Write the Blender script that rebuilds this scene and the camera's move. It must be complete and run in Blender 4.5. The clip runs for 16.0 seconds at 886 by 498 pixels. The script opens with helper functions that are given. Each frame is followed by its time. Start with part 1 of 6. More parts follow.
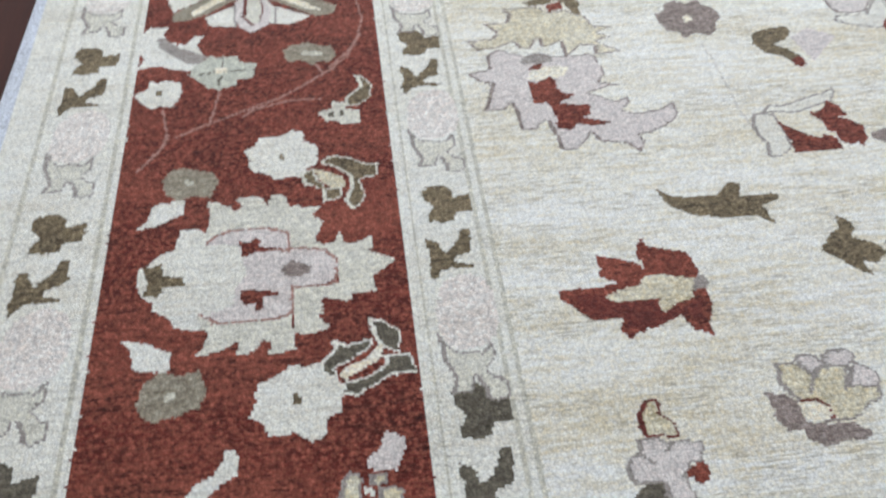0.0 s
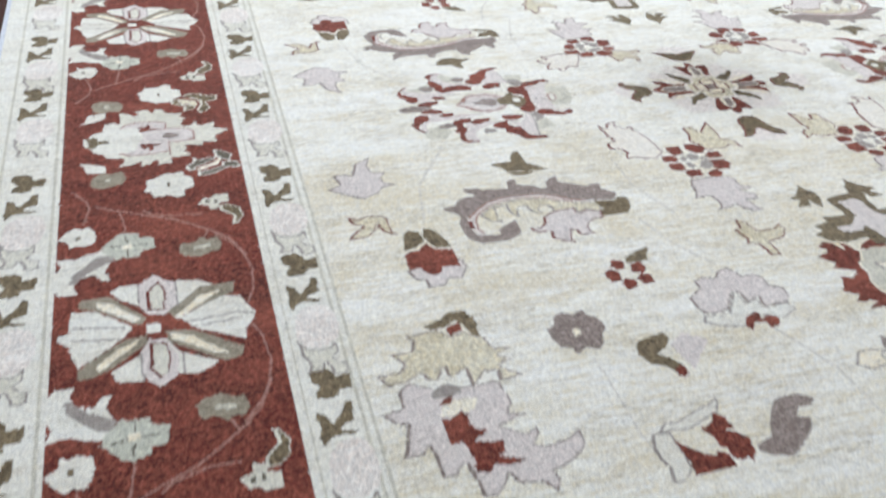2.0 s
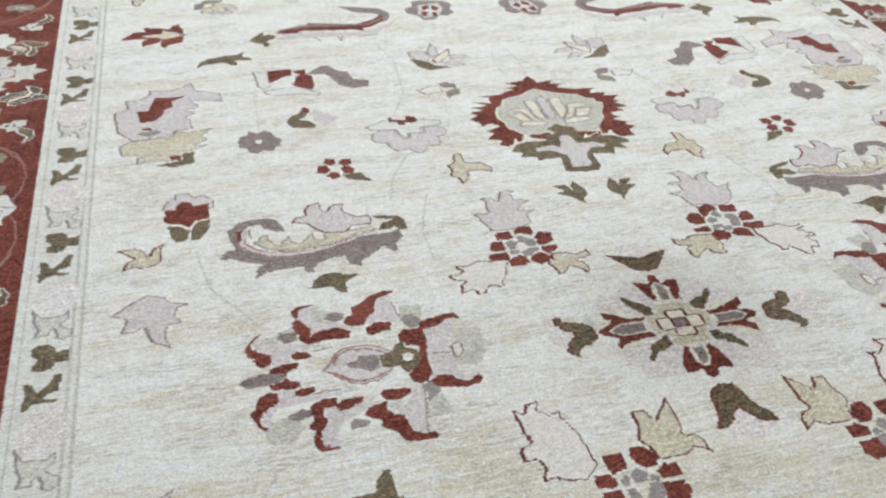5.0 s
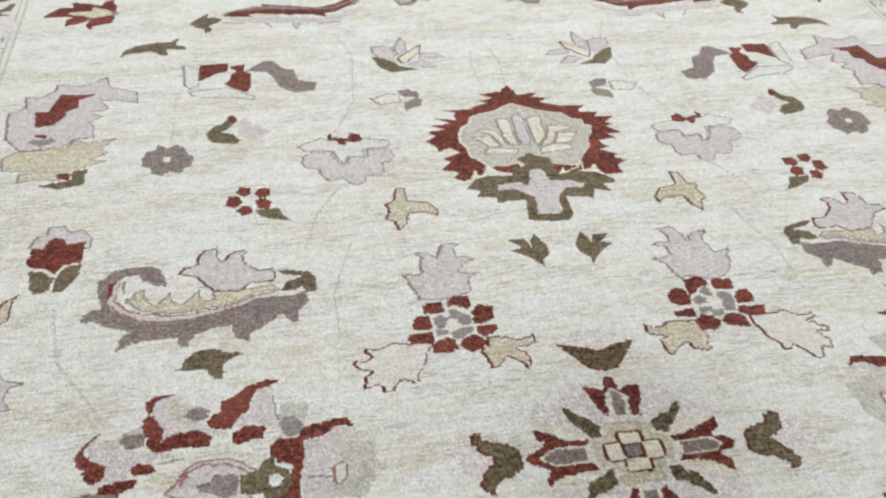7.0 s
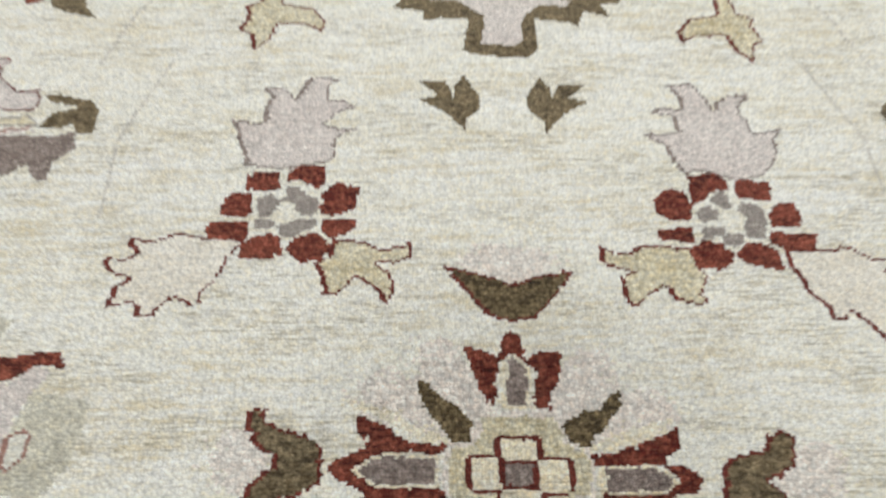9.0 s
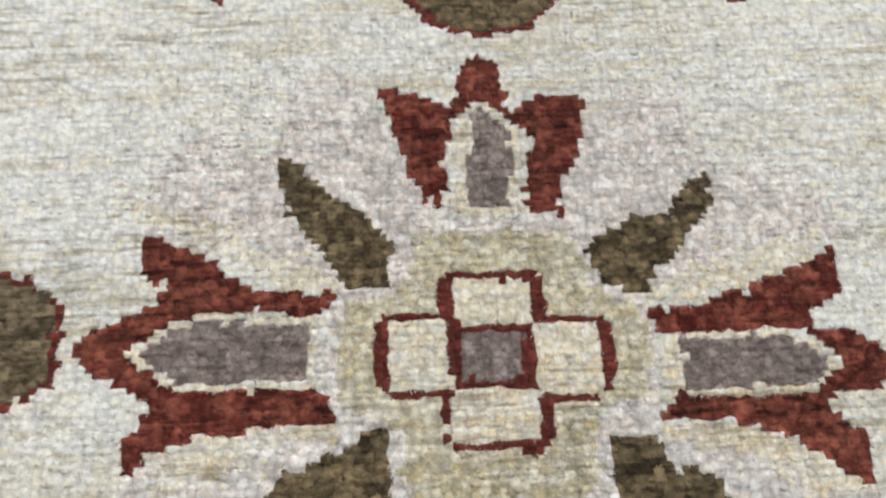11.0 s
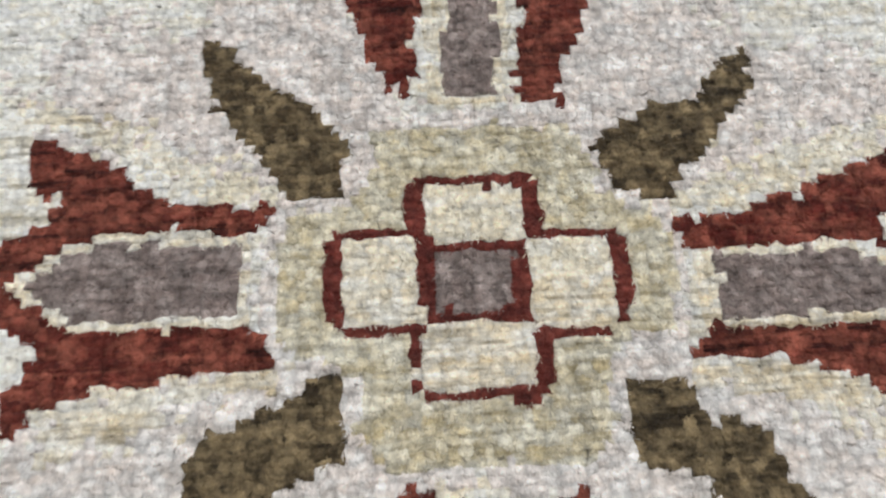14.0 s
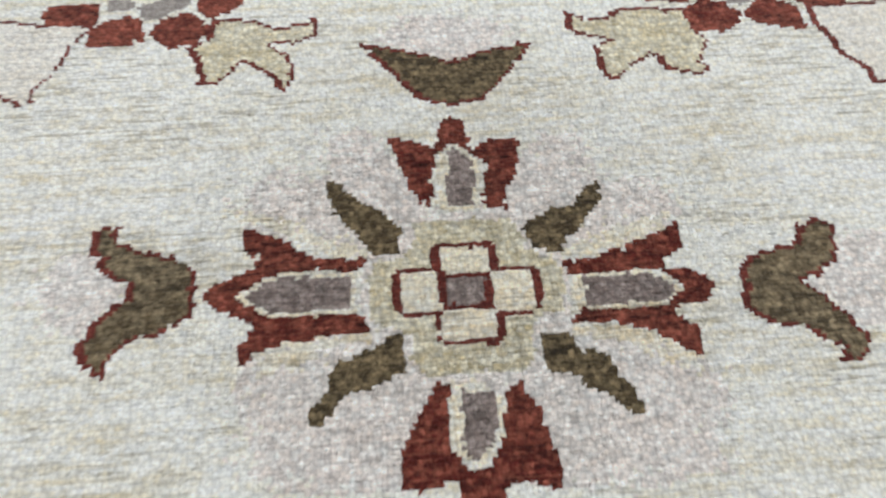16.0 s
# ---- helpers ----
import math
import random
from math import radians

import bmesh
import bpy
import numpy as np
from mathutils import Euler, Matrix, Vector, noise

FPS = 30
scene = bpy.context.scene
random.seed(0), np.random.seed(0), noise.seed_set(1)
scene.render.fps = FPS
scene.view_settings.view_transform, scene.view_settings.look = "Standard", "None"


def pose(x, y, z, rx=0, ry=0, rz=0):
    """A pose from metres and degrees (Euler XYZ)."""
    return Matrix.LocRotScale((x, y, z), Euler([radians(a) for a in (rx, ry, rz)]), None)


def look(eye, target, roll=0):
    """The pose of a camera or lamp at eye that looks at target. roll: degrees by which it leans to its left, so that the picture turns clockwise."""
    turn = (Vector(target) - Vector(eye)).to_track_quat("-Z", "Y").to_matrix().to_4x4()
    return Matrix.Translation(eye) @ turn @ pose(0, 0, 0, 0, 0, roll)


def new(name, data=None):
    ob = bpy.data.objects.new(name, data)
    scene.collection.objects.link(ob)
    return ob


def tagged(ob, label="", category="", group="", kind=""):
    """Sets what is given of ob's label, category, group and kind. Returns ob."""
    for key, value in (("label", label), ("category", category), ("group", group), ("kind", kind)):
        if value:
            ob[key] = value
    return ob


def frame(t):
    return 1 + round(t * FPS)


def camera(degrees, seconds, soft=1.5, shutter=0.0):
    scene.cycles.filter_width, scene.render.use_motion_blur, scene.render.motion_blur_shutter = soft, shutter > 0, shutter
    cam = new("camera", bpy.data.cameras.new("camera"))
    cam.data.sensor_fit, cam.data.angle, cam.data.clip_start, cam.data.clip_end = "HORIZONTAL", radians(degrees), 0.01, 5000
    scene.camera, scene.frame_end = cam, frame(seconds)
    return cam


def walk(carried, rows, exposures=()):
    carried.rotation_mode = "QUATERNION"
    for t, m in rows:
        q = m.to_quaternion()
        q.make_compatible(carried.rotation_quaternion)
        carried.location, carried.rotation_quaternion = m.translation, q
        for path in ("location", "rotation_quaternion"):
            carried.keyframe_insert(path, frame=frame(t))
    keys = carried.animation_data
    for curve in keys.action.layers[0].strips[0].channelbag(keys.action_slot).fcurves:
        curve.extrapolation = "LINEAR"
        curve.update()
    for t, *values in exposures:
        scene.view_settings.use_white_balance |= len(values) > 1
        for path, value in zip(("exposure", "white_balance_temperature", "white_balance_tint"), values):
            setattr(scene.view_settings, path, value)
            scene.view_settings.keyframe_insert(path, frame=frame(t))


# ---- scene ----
cam = camera(54.0, 16.0, soft=2.3, shutter=0.4)

# seconds, eye, target, roll
PATH = [
    (0, (-0.9451, -1.4621, 0.5899), (-0.8646, -0.7990, -0.1543), 0.46),
    (0.5, (-0.9451, -1.4617, 0.6371), (-0.8440, -0.7668, -0.0748), -1.06),
    (1, (-0.9430, -1.4499, 0.6802), (-0.8151, -0.7228, 0.0057), -2.01),
    (1.5, (-0.9570, -1.4366, 0.7165), (-0.8007, -0.6922, 0.0673), 0.00),
    (2, (-0.9827, -1.3390, 0.7624), (-0.7321, -0.5847, 0.1555), 3.44),
    (2.5, (-0.9534, -1.1832, 0.7819), (-0.6990, -0.4223, 0.1850), 4.57),
    (3, (-0.7961, -1.1194, 0.8258), (-0.5717, -0.3580, 0.2176), 4.06),
    (3.5, (-0.6686, -1.0653, 0.8725), (-0.5473, -0.2938, 0.2480), 2.72),
    (4, (-0.6455, -0.9687, 0.8836), (-0.4982, -0.2154, 0.2426), 1.07),
    (4.5, (-0.6555, -0.8307, 0.8998), (-0.4666, -0.0636, 0.2867), 1.44),
    (4.7, (-0.6397, -0.8094, 0.8886), (-0.4186, -0.0567, 0.2684), 2.14),
    (6.8, (-0.3398, -0.5622, 0.8493), (-0.2020, 0.1612, 0.1728), 3.11),
    (7, (-0.3415, -0.5117, 0.8403), (-0.1929, 0.1990, 0.1527), 2.85),
    (7.5, (-0.2329, -0.4346, 0.7931), (-0.1503, 0.2679, 0.0863), 4.15),
    (8, (-0.0857, -0.3100, 0.6840), (-0.0668, 0.3546, -0.0629), 2.89),
    (8.5, (-0.0732, -0.2512, 0.6191), (-0.0511, 0.3537, -0.1769), 2.30),
    (9, (-0.0676, -0.2050, 0.5503), (-0.0374, 0.3678, -0.2689), 2.27),
    (9.5, (-0.0520, -0.1580, 0.3870), (-0.0345, 0.3650, -0.4650), 1.70),
    (9.7, (-0.0341, -0.1351, 0.3558), (-0.0287, 0.3629, -0.5114), 0.21),
    (11.8, (-0.0178, -0.0681, 0.2198), (0.0174, 0.2946, -0.7114), 2.41),
    (12, (-0.0159, -0.0676, 0.2129), (0.0126, 0.2921, -0.7198), 1.06),
    (12.5, (-0.0122, -0.0594, 0.1982), (0.0156, 0.2755, -0.7436), 0.67),
    (13, (-0.0143, -0.0555, 0.1892), (0.0135, 0.2685, -0.7564), 0.87),
    (13.5, (-0.0098, -0.0544, 0.1866), (0.0175, 0.2637, -0.7611), 0.76),
    (14, (-0.0113, -0.0634, 0.1946), (0.0054, 0.2782, -0.7451), -0.19),
    (14.5, (-0.0102, -0.0937, 0.2296), (-0.0105, 0.2931, -0.6925), -1.66),
    (15, (-0.0089, -0.1082, 0.2589), (-0.0055, 0.2902, -0.6583), -2.55),
    (15.5, (-0.0086, -0.1356, 0.3093), (0.0130, 0.3297, -0.5756), -2.40),
    (16, (-0.0311, -0.1976, 0.3684), (0.0178, 0.3158, -0.4883), 1.16),
]
EXPOSURES = [(0.0, 0.26, 6000.0, 10.0), (2.0, 0.12, 6000.0, 10.0), (2.5, -0.02, 6000.0, 10.0), (3.5, -0.07, 6000.0, 10.0), (4.7, -0.24, 6100.0, 10.0), (7.0, -0.30, 6300.0, 10.0), (8.0, -0.24, 6500.0, 9.0), (9.0, -0.26, 6650.0, 8.0), (9.5, -0.21, 6650.0, 8.0), (9.8, -0.16, 6500.0, 10.0), (13.0, -0.14, 6400.0, 12.0), (14.5, -0.13, 6300.0, 12.0), (15.0, -0.22, 6250.0, 11.0), (15.5, -0.08, 6250.0, 11.0), (16.0, -0.19, 6250.0, 10.0)]
walk(cam, [(t, look(eye, target, roll)) for t, eye, target, roll in PATH], EXPOSURES)

# ---- light: a closed show room under rows of ceiling lamps ----
ROOM_X, ROOM_Y, ROOM_H, FLOOR_Z = 4.2, 8.0, 3.0, -0.012
LAMP = 27.0  # watts of each

world = bpy.data.worlds.new("world")
scene.world = world
world.use_nodes = True
world.node_tree.nodes["Background"].inputs["Color"].default_value = (0.9, 0.95, 1.0, 1)
world.node_tree.nodes["Background"].inputs["Strength"].default_value = 0.3

for ly in (0.3, 2.1, 3.9, 5.7):
    for lx in (-2.0, 0.6, 3.0):
        data = bpy.data.lights.new("ceiling_lamp", "AREA")
        data.shape, data.size, data.size_y = "RECTANGLE", 1.3, 0.5
        data.energy, data.color = LAMP, (0.95, 0.99, 1.0)
        lamp = new("ceiling_lamp", data)
        lamp.matrix_world = pose(lx, ly, ROOM_H + FLOOR_Z - 0.03)


# ---- materials ----
KNOT_X, KNOT_Y = 0.0022, 0.0022  # one knot of the pile, in metres


def nodes_of(name):
    m = bpy.data.materials.new(name)
    m.use_nodes = True
    return m, m.node_tree.nodes, m.node_tree.links, m.node_tree.nodes["Principled BSDF"]


def mathn(nodes, links, op, a, b=None):
    n = nodes.new("ShaderNodeMath")
    n.operation = op
    for slot, v in zip(n.inputs, (a, b)):
        if v is None:
            continue
        if isinstance(v, (int, float)):
            slot.default_value = v
        else:
            links.new(v, slot)
    return n.outputs[0]


def mixc(nodes, links, kind, fac, a, b):
    n = nodes.new("ShaderNodeMix")
    n.data_type, n.blend_type = "RGBA", kind
    for slot, v in ((n.inputs[0], fac), (n.inputs[6], a), (n.inputs[7], b)):
        if isinstance(v, (int, float)):
            slot.default_value = v
        elif isinstance(v, tuple):
            slot.default_value = (*v, 1)
        else:
            links.new(v, slot)
    return n.outputs[2]


def noise_at(nodes, links, vec, size, scale=1.0, detail=3.0, rough=0.55):
    m = nodes.new("ShaderNodeMapping")
    m.inputs["Scale"].default_value = size
    links.new(vec, m.inputs["Vector"])
    n = nodes.new("ShaderNodeTexNoise")
    n.inputs["Scale"].default_value, n.inputs["Detail"].default_value = scale, detail
    n.inputs["Roughness"].default_value = rough
    links.new(m.outputs[0], n.inputs["Vector"])
    return n.outputs[0]


def ramp(nodes, links, fac, low, high):
    n = nodes.new("ShaderNodeMapRange")
    n.inputs["From Min"].default_value, n.inputs["From Max"].default_value = low, high
    links.new(fac, n.inputs["Value"])
    return n.outputs[0]


def wool(name, colour, other, light, streaks=0.6, sheen=0.3, mottle=1.0, fine=1.0, crease_shade=0.0, gloss=0.2):
    """Hand-spun wool pile: knots in rows, each a little different, with streaks of other dye lots along the weft."""
    m, nodes, links, bsdf = nodes_of(name)
    where = nodes.new("ShaderNodeNewGeometry").outputs["Position"]
    # the knots: round ends of yarn set close together, the shade between them put into the colour
    flat = nodes.new("ShaderNodeMapping")
    flat.inputs["Scale"].default_value = (1.0 / KNOT_X, 1.0 / KNOT_Y, 0.0)
    fray = nodes.new("ShaderNodeTexNoise")
    fray.inputs["Scale"].default_value, fray.inputs["Detail"].default_value = 1500.0, 2.0
    links.new(where, fray.inputs["Vector"])
    sway = nodes.new("ShaderNodeVectorMath")
    sway.operation = "MULTIPLY_ADD"
    sway.inputs[1].default_value = (0.0018, 0.0025, 0.0)
    links.new(fray.outputs["Color"], sway.inputs[0])
    links.new(where, sway.inputs[2])
    links.new(sway.outputs[0], flat.inputs["Vector"])
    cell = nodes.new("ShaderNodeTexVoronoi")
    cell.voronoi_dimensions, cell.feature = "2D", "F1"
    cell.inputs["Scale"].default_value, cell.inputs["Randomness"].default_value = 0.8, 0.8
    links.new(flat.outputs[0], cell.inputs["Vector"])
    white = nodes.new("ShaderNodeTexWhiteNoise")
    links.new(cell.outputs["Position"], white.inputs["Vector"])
    # distance from a knot's middle out to the gap
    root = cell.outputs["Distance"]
    streak = noise_at(nodes, links, where, (17, 165, 0), 1.0, 4.0, 0.65)
    bands = noise_at(nodes, links, where, (3.5, 13, 0), 1.0, 4.0, 0.6)
    dash = noise_at(nodes, links, where, (40, 420, 3), 1.0, 2.0, 0.6)
    dash = mathn(nodes, links, "MULTIPLY", dash, ramp(nodes, links, noise_at(nodes, links, where, (7, 22, 5), 1.0, 2.0, 0.6), 0.35, 0.55))
    blot = noise_at(nodes, links, where, (24, 70, 13), 1.0, 4.0, 0.65)
    glint = noise_at(nodes, links, where, (45, 360, 9), 1.0, 2.0, 0.6)
    patch = noise_at(nodes, links, where, (5, 14, 0), 1.0, 3.0)
    clump = noise_at(nodes, links, where, (80, 230, 1), 1.0, 3.0, 0.65)
    knotty = noise_at(nodes, links, where, (210, 300, 7), 1.0, 2.0, 0.7)
    pale = noise_at(nodes, links, where, (120, 190, 11), 1.0, 3.0, 0.65)
    fibre = noise_at(nodes, links, where, (1, 0.4, 0.6), 2600.0, 2.0, 0.7)
    one = nodes.new("ShaderNodeSeparateColor")
    links.new(white.outputs["Color"], one.inputs[0])
    xyz = nodes.new("ShaderNodeSeparateXYZ")
    links.new(where, xyz.inputs[0])
    # dye lots: the weft streaks of the other shade gather in bands
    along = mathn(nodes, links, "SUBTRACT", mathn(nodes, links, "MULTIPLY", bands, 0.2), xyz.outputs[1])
    # shade below a crease across the rug, put into the colour as more streaks
    below_crease = ramp(nodes, links, along, 0.18, 0.27)
    below_crease = mathn(nodes, links, "SUBTRACT", below_crease, mathn(nodes, links, "MULTIPLY", ramp(nodes, links, along, 0.40, 0.75), 0.6))
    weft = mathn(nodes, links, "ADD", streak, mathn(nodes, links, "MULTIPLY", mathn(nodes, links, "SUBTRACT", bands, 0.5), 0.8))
    weft = mathn(nodes, links, "ADD", weft, mathn(nodes, links, "MULTIPLY", below_crease, crease_shade))
    deep = tuple(0.55 * v for v in other)
    c = colour
    for spots, low, high, much, hue in (
        (patch, 0.45, 0.66, 0.7 * streaks, light), (weft, 0.48, 0.72, streaks, other), (dash, 0.50, 0.61, 0.8 * fine * streaks, deep), (glint, 0.56, 0.68, 0.5 * fine * streaks, light),
        (blot, 0.50, 0.66, 0.45 * streaks, other), (knotty, 0.50, 0.66, 0.5 * mottle, other), (pale, 0.51, 0.66, 0.5 * mottle, light),
        (one.outputs[0], 0.6, 1.05, 0.12 + 0.3 * mottle, other), (one.outputs[1], 0.5, 1.0, 0.25 + 0.3 * mottle, light),
    ):
        c = mixc(nodes, links, "MIX", mathn(nodes, links, "MULTIPLY", ramp(nodes, links, spots, low, high), min(1.0, much)), c, hue)
    tone = mathn(nodes, links, "MULTIPLY_ADD", white.outputs["Value"], 0.36 * mottle)
    tone.node.inputs[2].default_value = 1.0 - 0.17 * mottle
    brush = noise_at(nodes, links, where, (150, 40, 0), 1.0, 3.0, 0.6)  # strokes along the nap
    # painted shade: the tone darkens from each knot's middle into the gaps
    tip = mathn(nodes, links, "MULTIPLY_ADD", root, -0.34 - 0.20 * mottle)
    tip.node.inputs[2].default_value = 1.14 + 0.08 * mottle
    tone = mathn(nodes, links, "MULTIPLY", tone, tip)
    for part_of, much in ((clump, 0.8 * mottle), (fibre, 0.30 + 0.4 * mottle), (brush, 0.35 * mottle)):
        grain = mathn(nodes, links, "MULTIPLY_ADD", part_of, much)
        grain.node.inputs[2].default_value = 1.0 - much / 2
        tone = mathn(nodes, links, "MULTIPLY", tone, grain)
    comb = nodes.new("ShaderNodeCombineColor")
    for slot in comb.inputs:
        links.new(tone, slot)
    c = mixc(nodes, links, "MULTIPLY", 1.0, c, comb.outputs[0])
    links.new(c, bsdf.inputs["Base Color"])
    bsdf.inputs["Roughness"].default_value = 0.55
    bsdf.inputs["Specular IOR Level"].default_value = gloss
    bsdf.inputs["Sheen Weight"].default_value = sheen
    bsdf.inputs["Sheen Roughness"].default_value = 0.45
    bsdf.inputs["Sheen Tint"].default_value = (*(min(1.0, 1.35 * v ** 0.6) for v in light), 1)
    high = mathn(nodes, links, "MULTIPLY", root, -1.5)
    high = mathn(nodes, links, "ADD", high, mathn(nodes, links, "MULTIPLY", white.outputs["Value"], 0.6))
    high = mathn(nodes, links, "ADD", high, mathn(nodes, links, "MULTIPLY", fibre, 0.8))
    bump = nodes.new("ShaderNodeBump")
    bump.inputs["Strength"].default_value, bump.inputs["Distance"].default_value = 0.7, 0.0007
    links.new(high, bump.inputs["Height"])
    links.new(bump.outputs[0], bsdf.inputs["Normal"])
    return m


IVORY = wool("ivory_wool", (0.905, 0.885, 0.815), (0.68, 0.585, 0.39), (0.93, 0.93, 0.92), 0.85, mottle=0.6, fine=1.0, crease_shade=0.115, gloss=0.25)
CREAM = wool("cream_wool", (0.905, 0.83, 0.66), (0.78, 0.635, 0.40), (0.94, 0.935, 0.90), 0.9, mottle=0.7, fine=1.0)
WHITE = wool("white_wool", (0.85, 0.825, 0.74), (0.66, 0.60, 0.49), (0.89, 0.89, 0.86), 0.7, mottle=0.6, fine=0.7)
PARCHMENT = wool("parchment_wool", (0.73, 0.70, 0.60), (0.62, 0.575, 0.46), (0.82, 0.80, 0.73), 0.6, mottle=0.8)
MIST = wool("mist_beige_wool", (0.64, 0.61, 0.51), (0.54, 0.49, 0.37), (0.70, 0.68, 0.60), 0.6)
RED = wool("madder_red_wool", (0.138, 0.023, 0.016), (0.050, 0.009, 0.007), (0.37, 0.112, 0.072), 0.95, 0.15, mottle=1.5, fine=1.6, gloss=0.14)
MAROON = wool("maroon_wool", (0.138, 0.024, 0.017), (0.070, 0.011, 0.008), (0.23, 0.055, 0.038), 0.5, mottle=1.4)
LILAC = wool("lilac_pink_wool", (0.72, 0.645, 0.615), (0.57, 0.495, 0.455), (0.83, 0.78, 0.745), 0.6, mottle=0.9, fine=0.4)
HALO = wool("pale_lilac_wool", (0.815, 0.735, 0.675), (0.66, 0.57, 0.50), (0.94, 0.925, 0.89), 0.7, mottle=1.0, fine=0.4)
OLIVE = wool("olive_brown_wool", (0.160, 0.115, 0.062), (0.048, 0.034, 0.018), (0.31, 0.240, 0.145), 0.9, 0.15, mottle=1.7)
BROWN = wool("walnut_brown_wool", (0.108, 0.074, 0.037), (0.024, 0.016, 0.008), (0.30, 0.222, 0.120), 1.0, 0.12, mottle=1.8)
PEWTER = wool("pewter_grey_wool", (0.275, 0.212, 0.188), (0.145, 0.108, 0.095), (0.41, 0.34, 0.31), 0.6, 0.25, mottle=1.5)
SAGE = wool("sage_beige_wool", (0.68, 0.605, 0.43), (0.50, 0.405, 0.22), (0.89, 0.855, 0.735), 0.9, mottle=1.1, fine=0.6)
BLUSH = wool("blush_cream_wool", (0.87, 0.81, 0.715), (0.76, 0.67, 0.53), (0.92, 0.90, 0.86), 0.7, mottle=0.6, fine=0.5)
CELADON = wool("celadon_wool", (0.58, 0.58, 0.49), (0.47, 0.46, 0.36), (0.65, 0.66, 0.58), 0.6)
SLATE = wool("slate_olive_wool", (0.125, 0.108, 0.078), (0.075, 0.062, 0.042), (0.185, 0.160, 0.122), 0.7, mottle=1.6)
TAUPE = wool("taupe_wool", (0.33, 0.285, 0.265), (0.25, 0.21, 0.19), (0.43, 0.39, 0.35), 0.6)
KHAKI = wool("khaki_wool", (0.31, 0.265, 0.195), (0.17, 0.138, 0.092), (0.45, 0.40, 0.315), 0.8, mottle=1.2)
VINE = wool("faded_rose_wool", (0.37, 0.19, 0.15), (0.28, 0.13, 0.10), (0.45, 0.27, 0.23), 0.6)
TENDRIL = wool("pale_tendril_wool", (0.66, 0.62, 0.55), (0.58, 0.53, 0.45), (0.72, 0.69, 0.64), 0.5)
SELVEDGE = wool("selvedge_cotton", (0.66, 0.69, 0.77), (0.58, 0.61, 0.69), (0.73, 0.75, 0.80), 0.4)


def boards_material():
    m, nodes, links, bsdf = nodes_of("dark_cherry_boards")
    where = nodes.new("ShaderNodeNewGeometry").outputs["Position"]
    rnd = nodes.new("ShaderNodeObjectInfo").outputs["Random"]
    grain = noise_at(nodes, links, where, (55, 4, 3), 1.0, 6.0, 0.75)
    cloud = noise_at(nodes, links, where, (5, 2, 2), 1.0, 3.0)
    c = mixc(nodes, links, "MIX", ramp(nodes, links, grain, 0.3, 0.75), (0.026, 0.009, 0.007), (0.095, 0.034, 0.024))
    c = mixc(nodes, links, "MIX", mathn(nodes, links, "MULTIPLY", ramp(nodes, links, cloud, 0.35, 0.8), 0.5), c, (0.06, 0.018, 0.013))
    c = mixc(nodes, links, "MIX", mathn(nodes, links, "MULTIPLY", rnd, 0.35), c, (0.03, 0.009, 0.007))
    links.new(c, bsdf.inputs["Base Color"])
    links.new(ramp(nodes, links, grain, -1.6, 1.6), bsdf.inputs["Roughness"])
    bsdf.inputs["Specular IOR Level"].default_value = 0.18
    bump = nodes.new("ShaderNodeBump")
    bump.inputs["Strength"].default_value, bump.inputs["Distance"].default_value = 0.25, 0.0006
    links.new(grain, bump.inputs["Height"])
    links.new(bump.outputs[0], bsdf.inputs["Normal"])
    return m


def plaster_material(name, colour):
    m, nodes, links, bsdf = nodes_of(name)
    where = nodes.new("ShaderNodeNewGeometry").outputs["Position"]
    fine = noise_at(nodes, links, where, (1, 1, 1), 60.0, 4.0)
    cloud = noise_at(nodes, links, where, (1, 1, 1), 1.2, 3.0)
    c = mixc(nodes, links, "MIX", mathn(nodes, links, "MULTIPLY", cloud, 0.3), colour, tuple(v * 0.85 for v in colour))
    links.new(c, bsdf.inputs["Base Color"])
    bsdf.inputs["Roughness"].default_value = 0.8
    bump = nodes.new("ShaderNodeBump")
    bump.inputs["Strength"].default_value, bump.inputs["Distance"].default_value = 0.2, 0.002
    links.new(fine, bump.inputs["Height"])
    links.new(bump.outputs[0], bsdf.inputs["Normal"])
    return m


BOARDS = boards_material()
PLASTER = plaster_material("wall_plaster", (0.72, 0.70, 0.66))
CEILING = plaster_material("ceiling_paint", (0.80, 0.80, 0.78))


# ---- the room ----
def box_mesh(name, x0, x1, y0, y1, z0, z1, bevel=0.0):
    bm = bmesh.new()
    bmesh.ops.create_cube(bm, size=1.0, matrix=Matrix.Translation(((x0 + x1) / 2, (y0 + y1) / 2, (z0 + z1) / 2)) @ Matrix.Diagonal((x1 - x0, y1 - y0, z1 - z0, 1)))
    if bevel:
        bmesh.ops.bevel(bm, geom=bm.edges[:], offset=bevel, segments=1, affect="EDGES")
    me = bpy.data.meshes.new(name)
    bm.to_mesh(me)
    bm.free()
    return me


def slab(name, x0, x1, y0, y1, z0, z1, material, label, category):
    me = box_mesh(name, x0, x1, y0, y1, z0, z1)
    me.materials.append(material)
    return tagged(new(name, me), label, category, kind="structure")


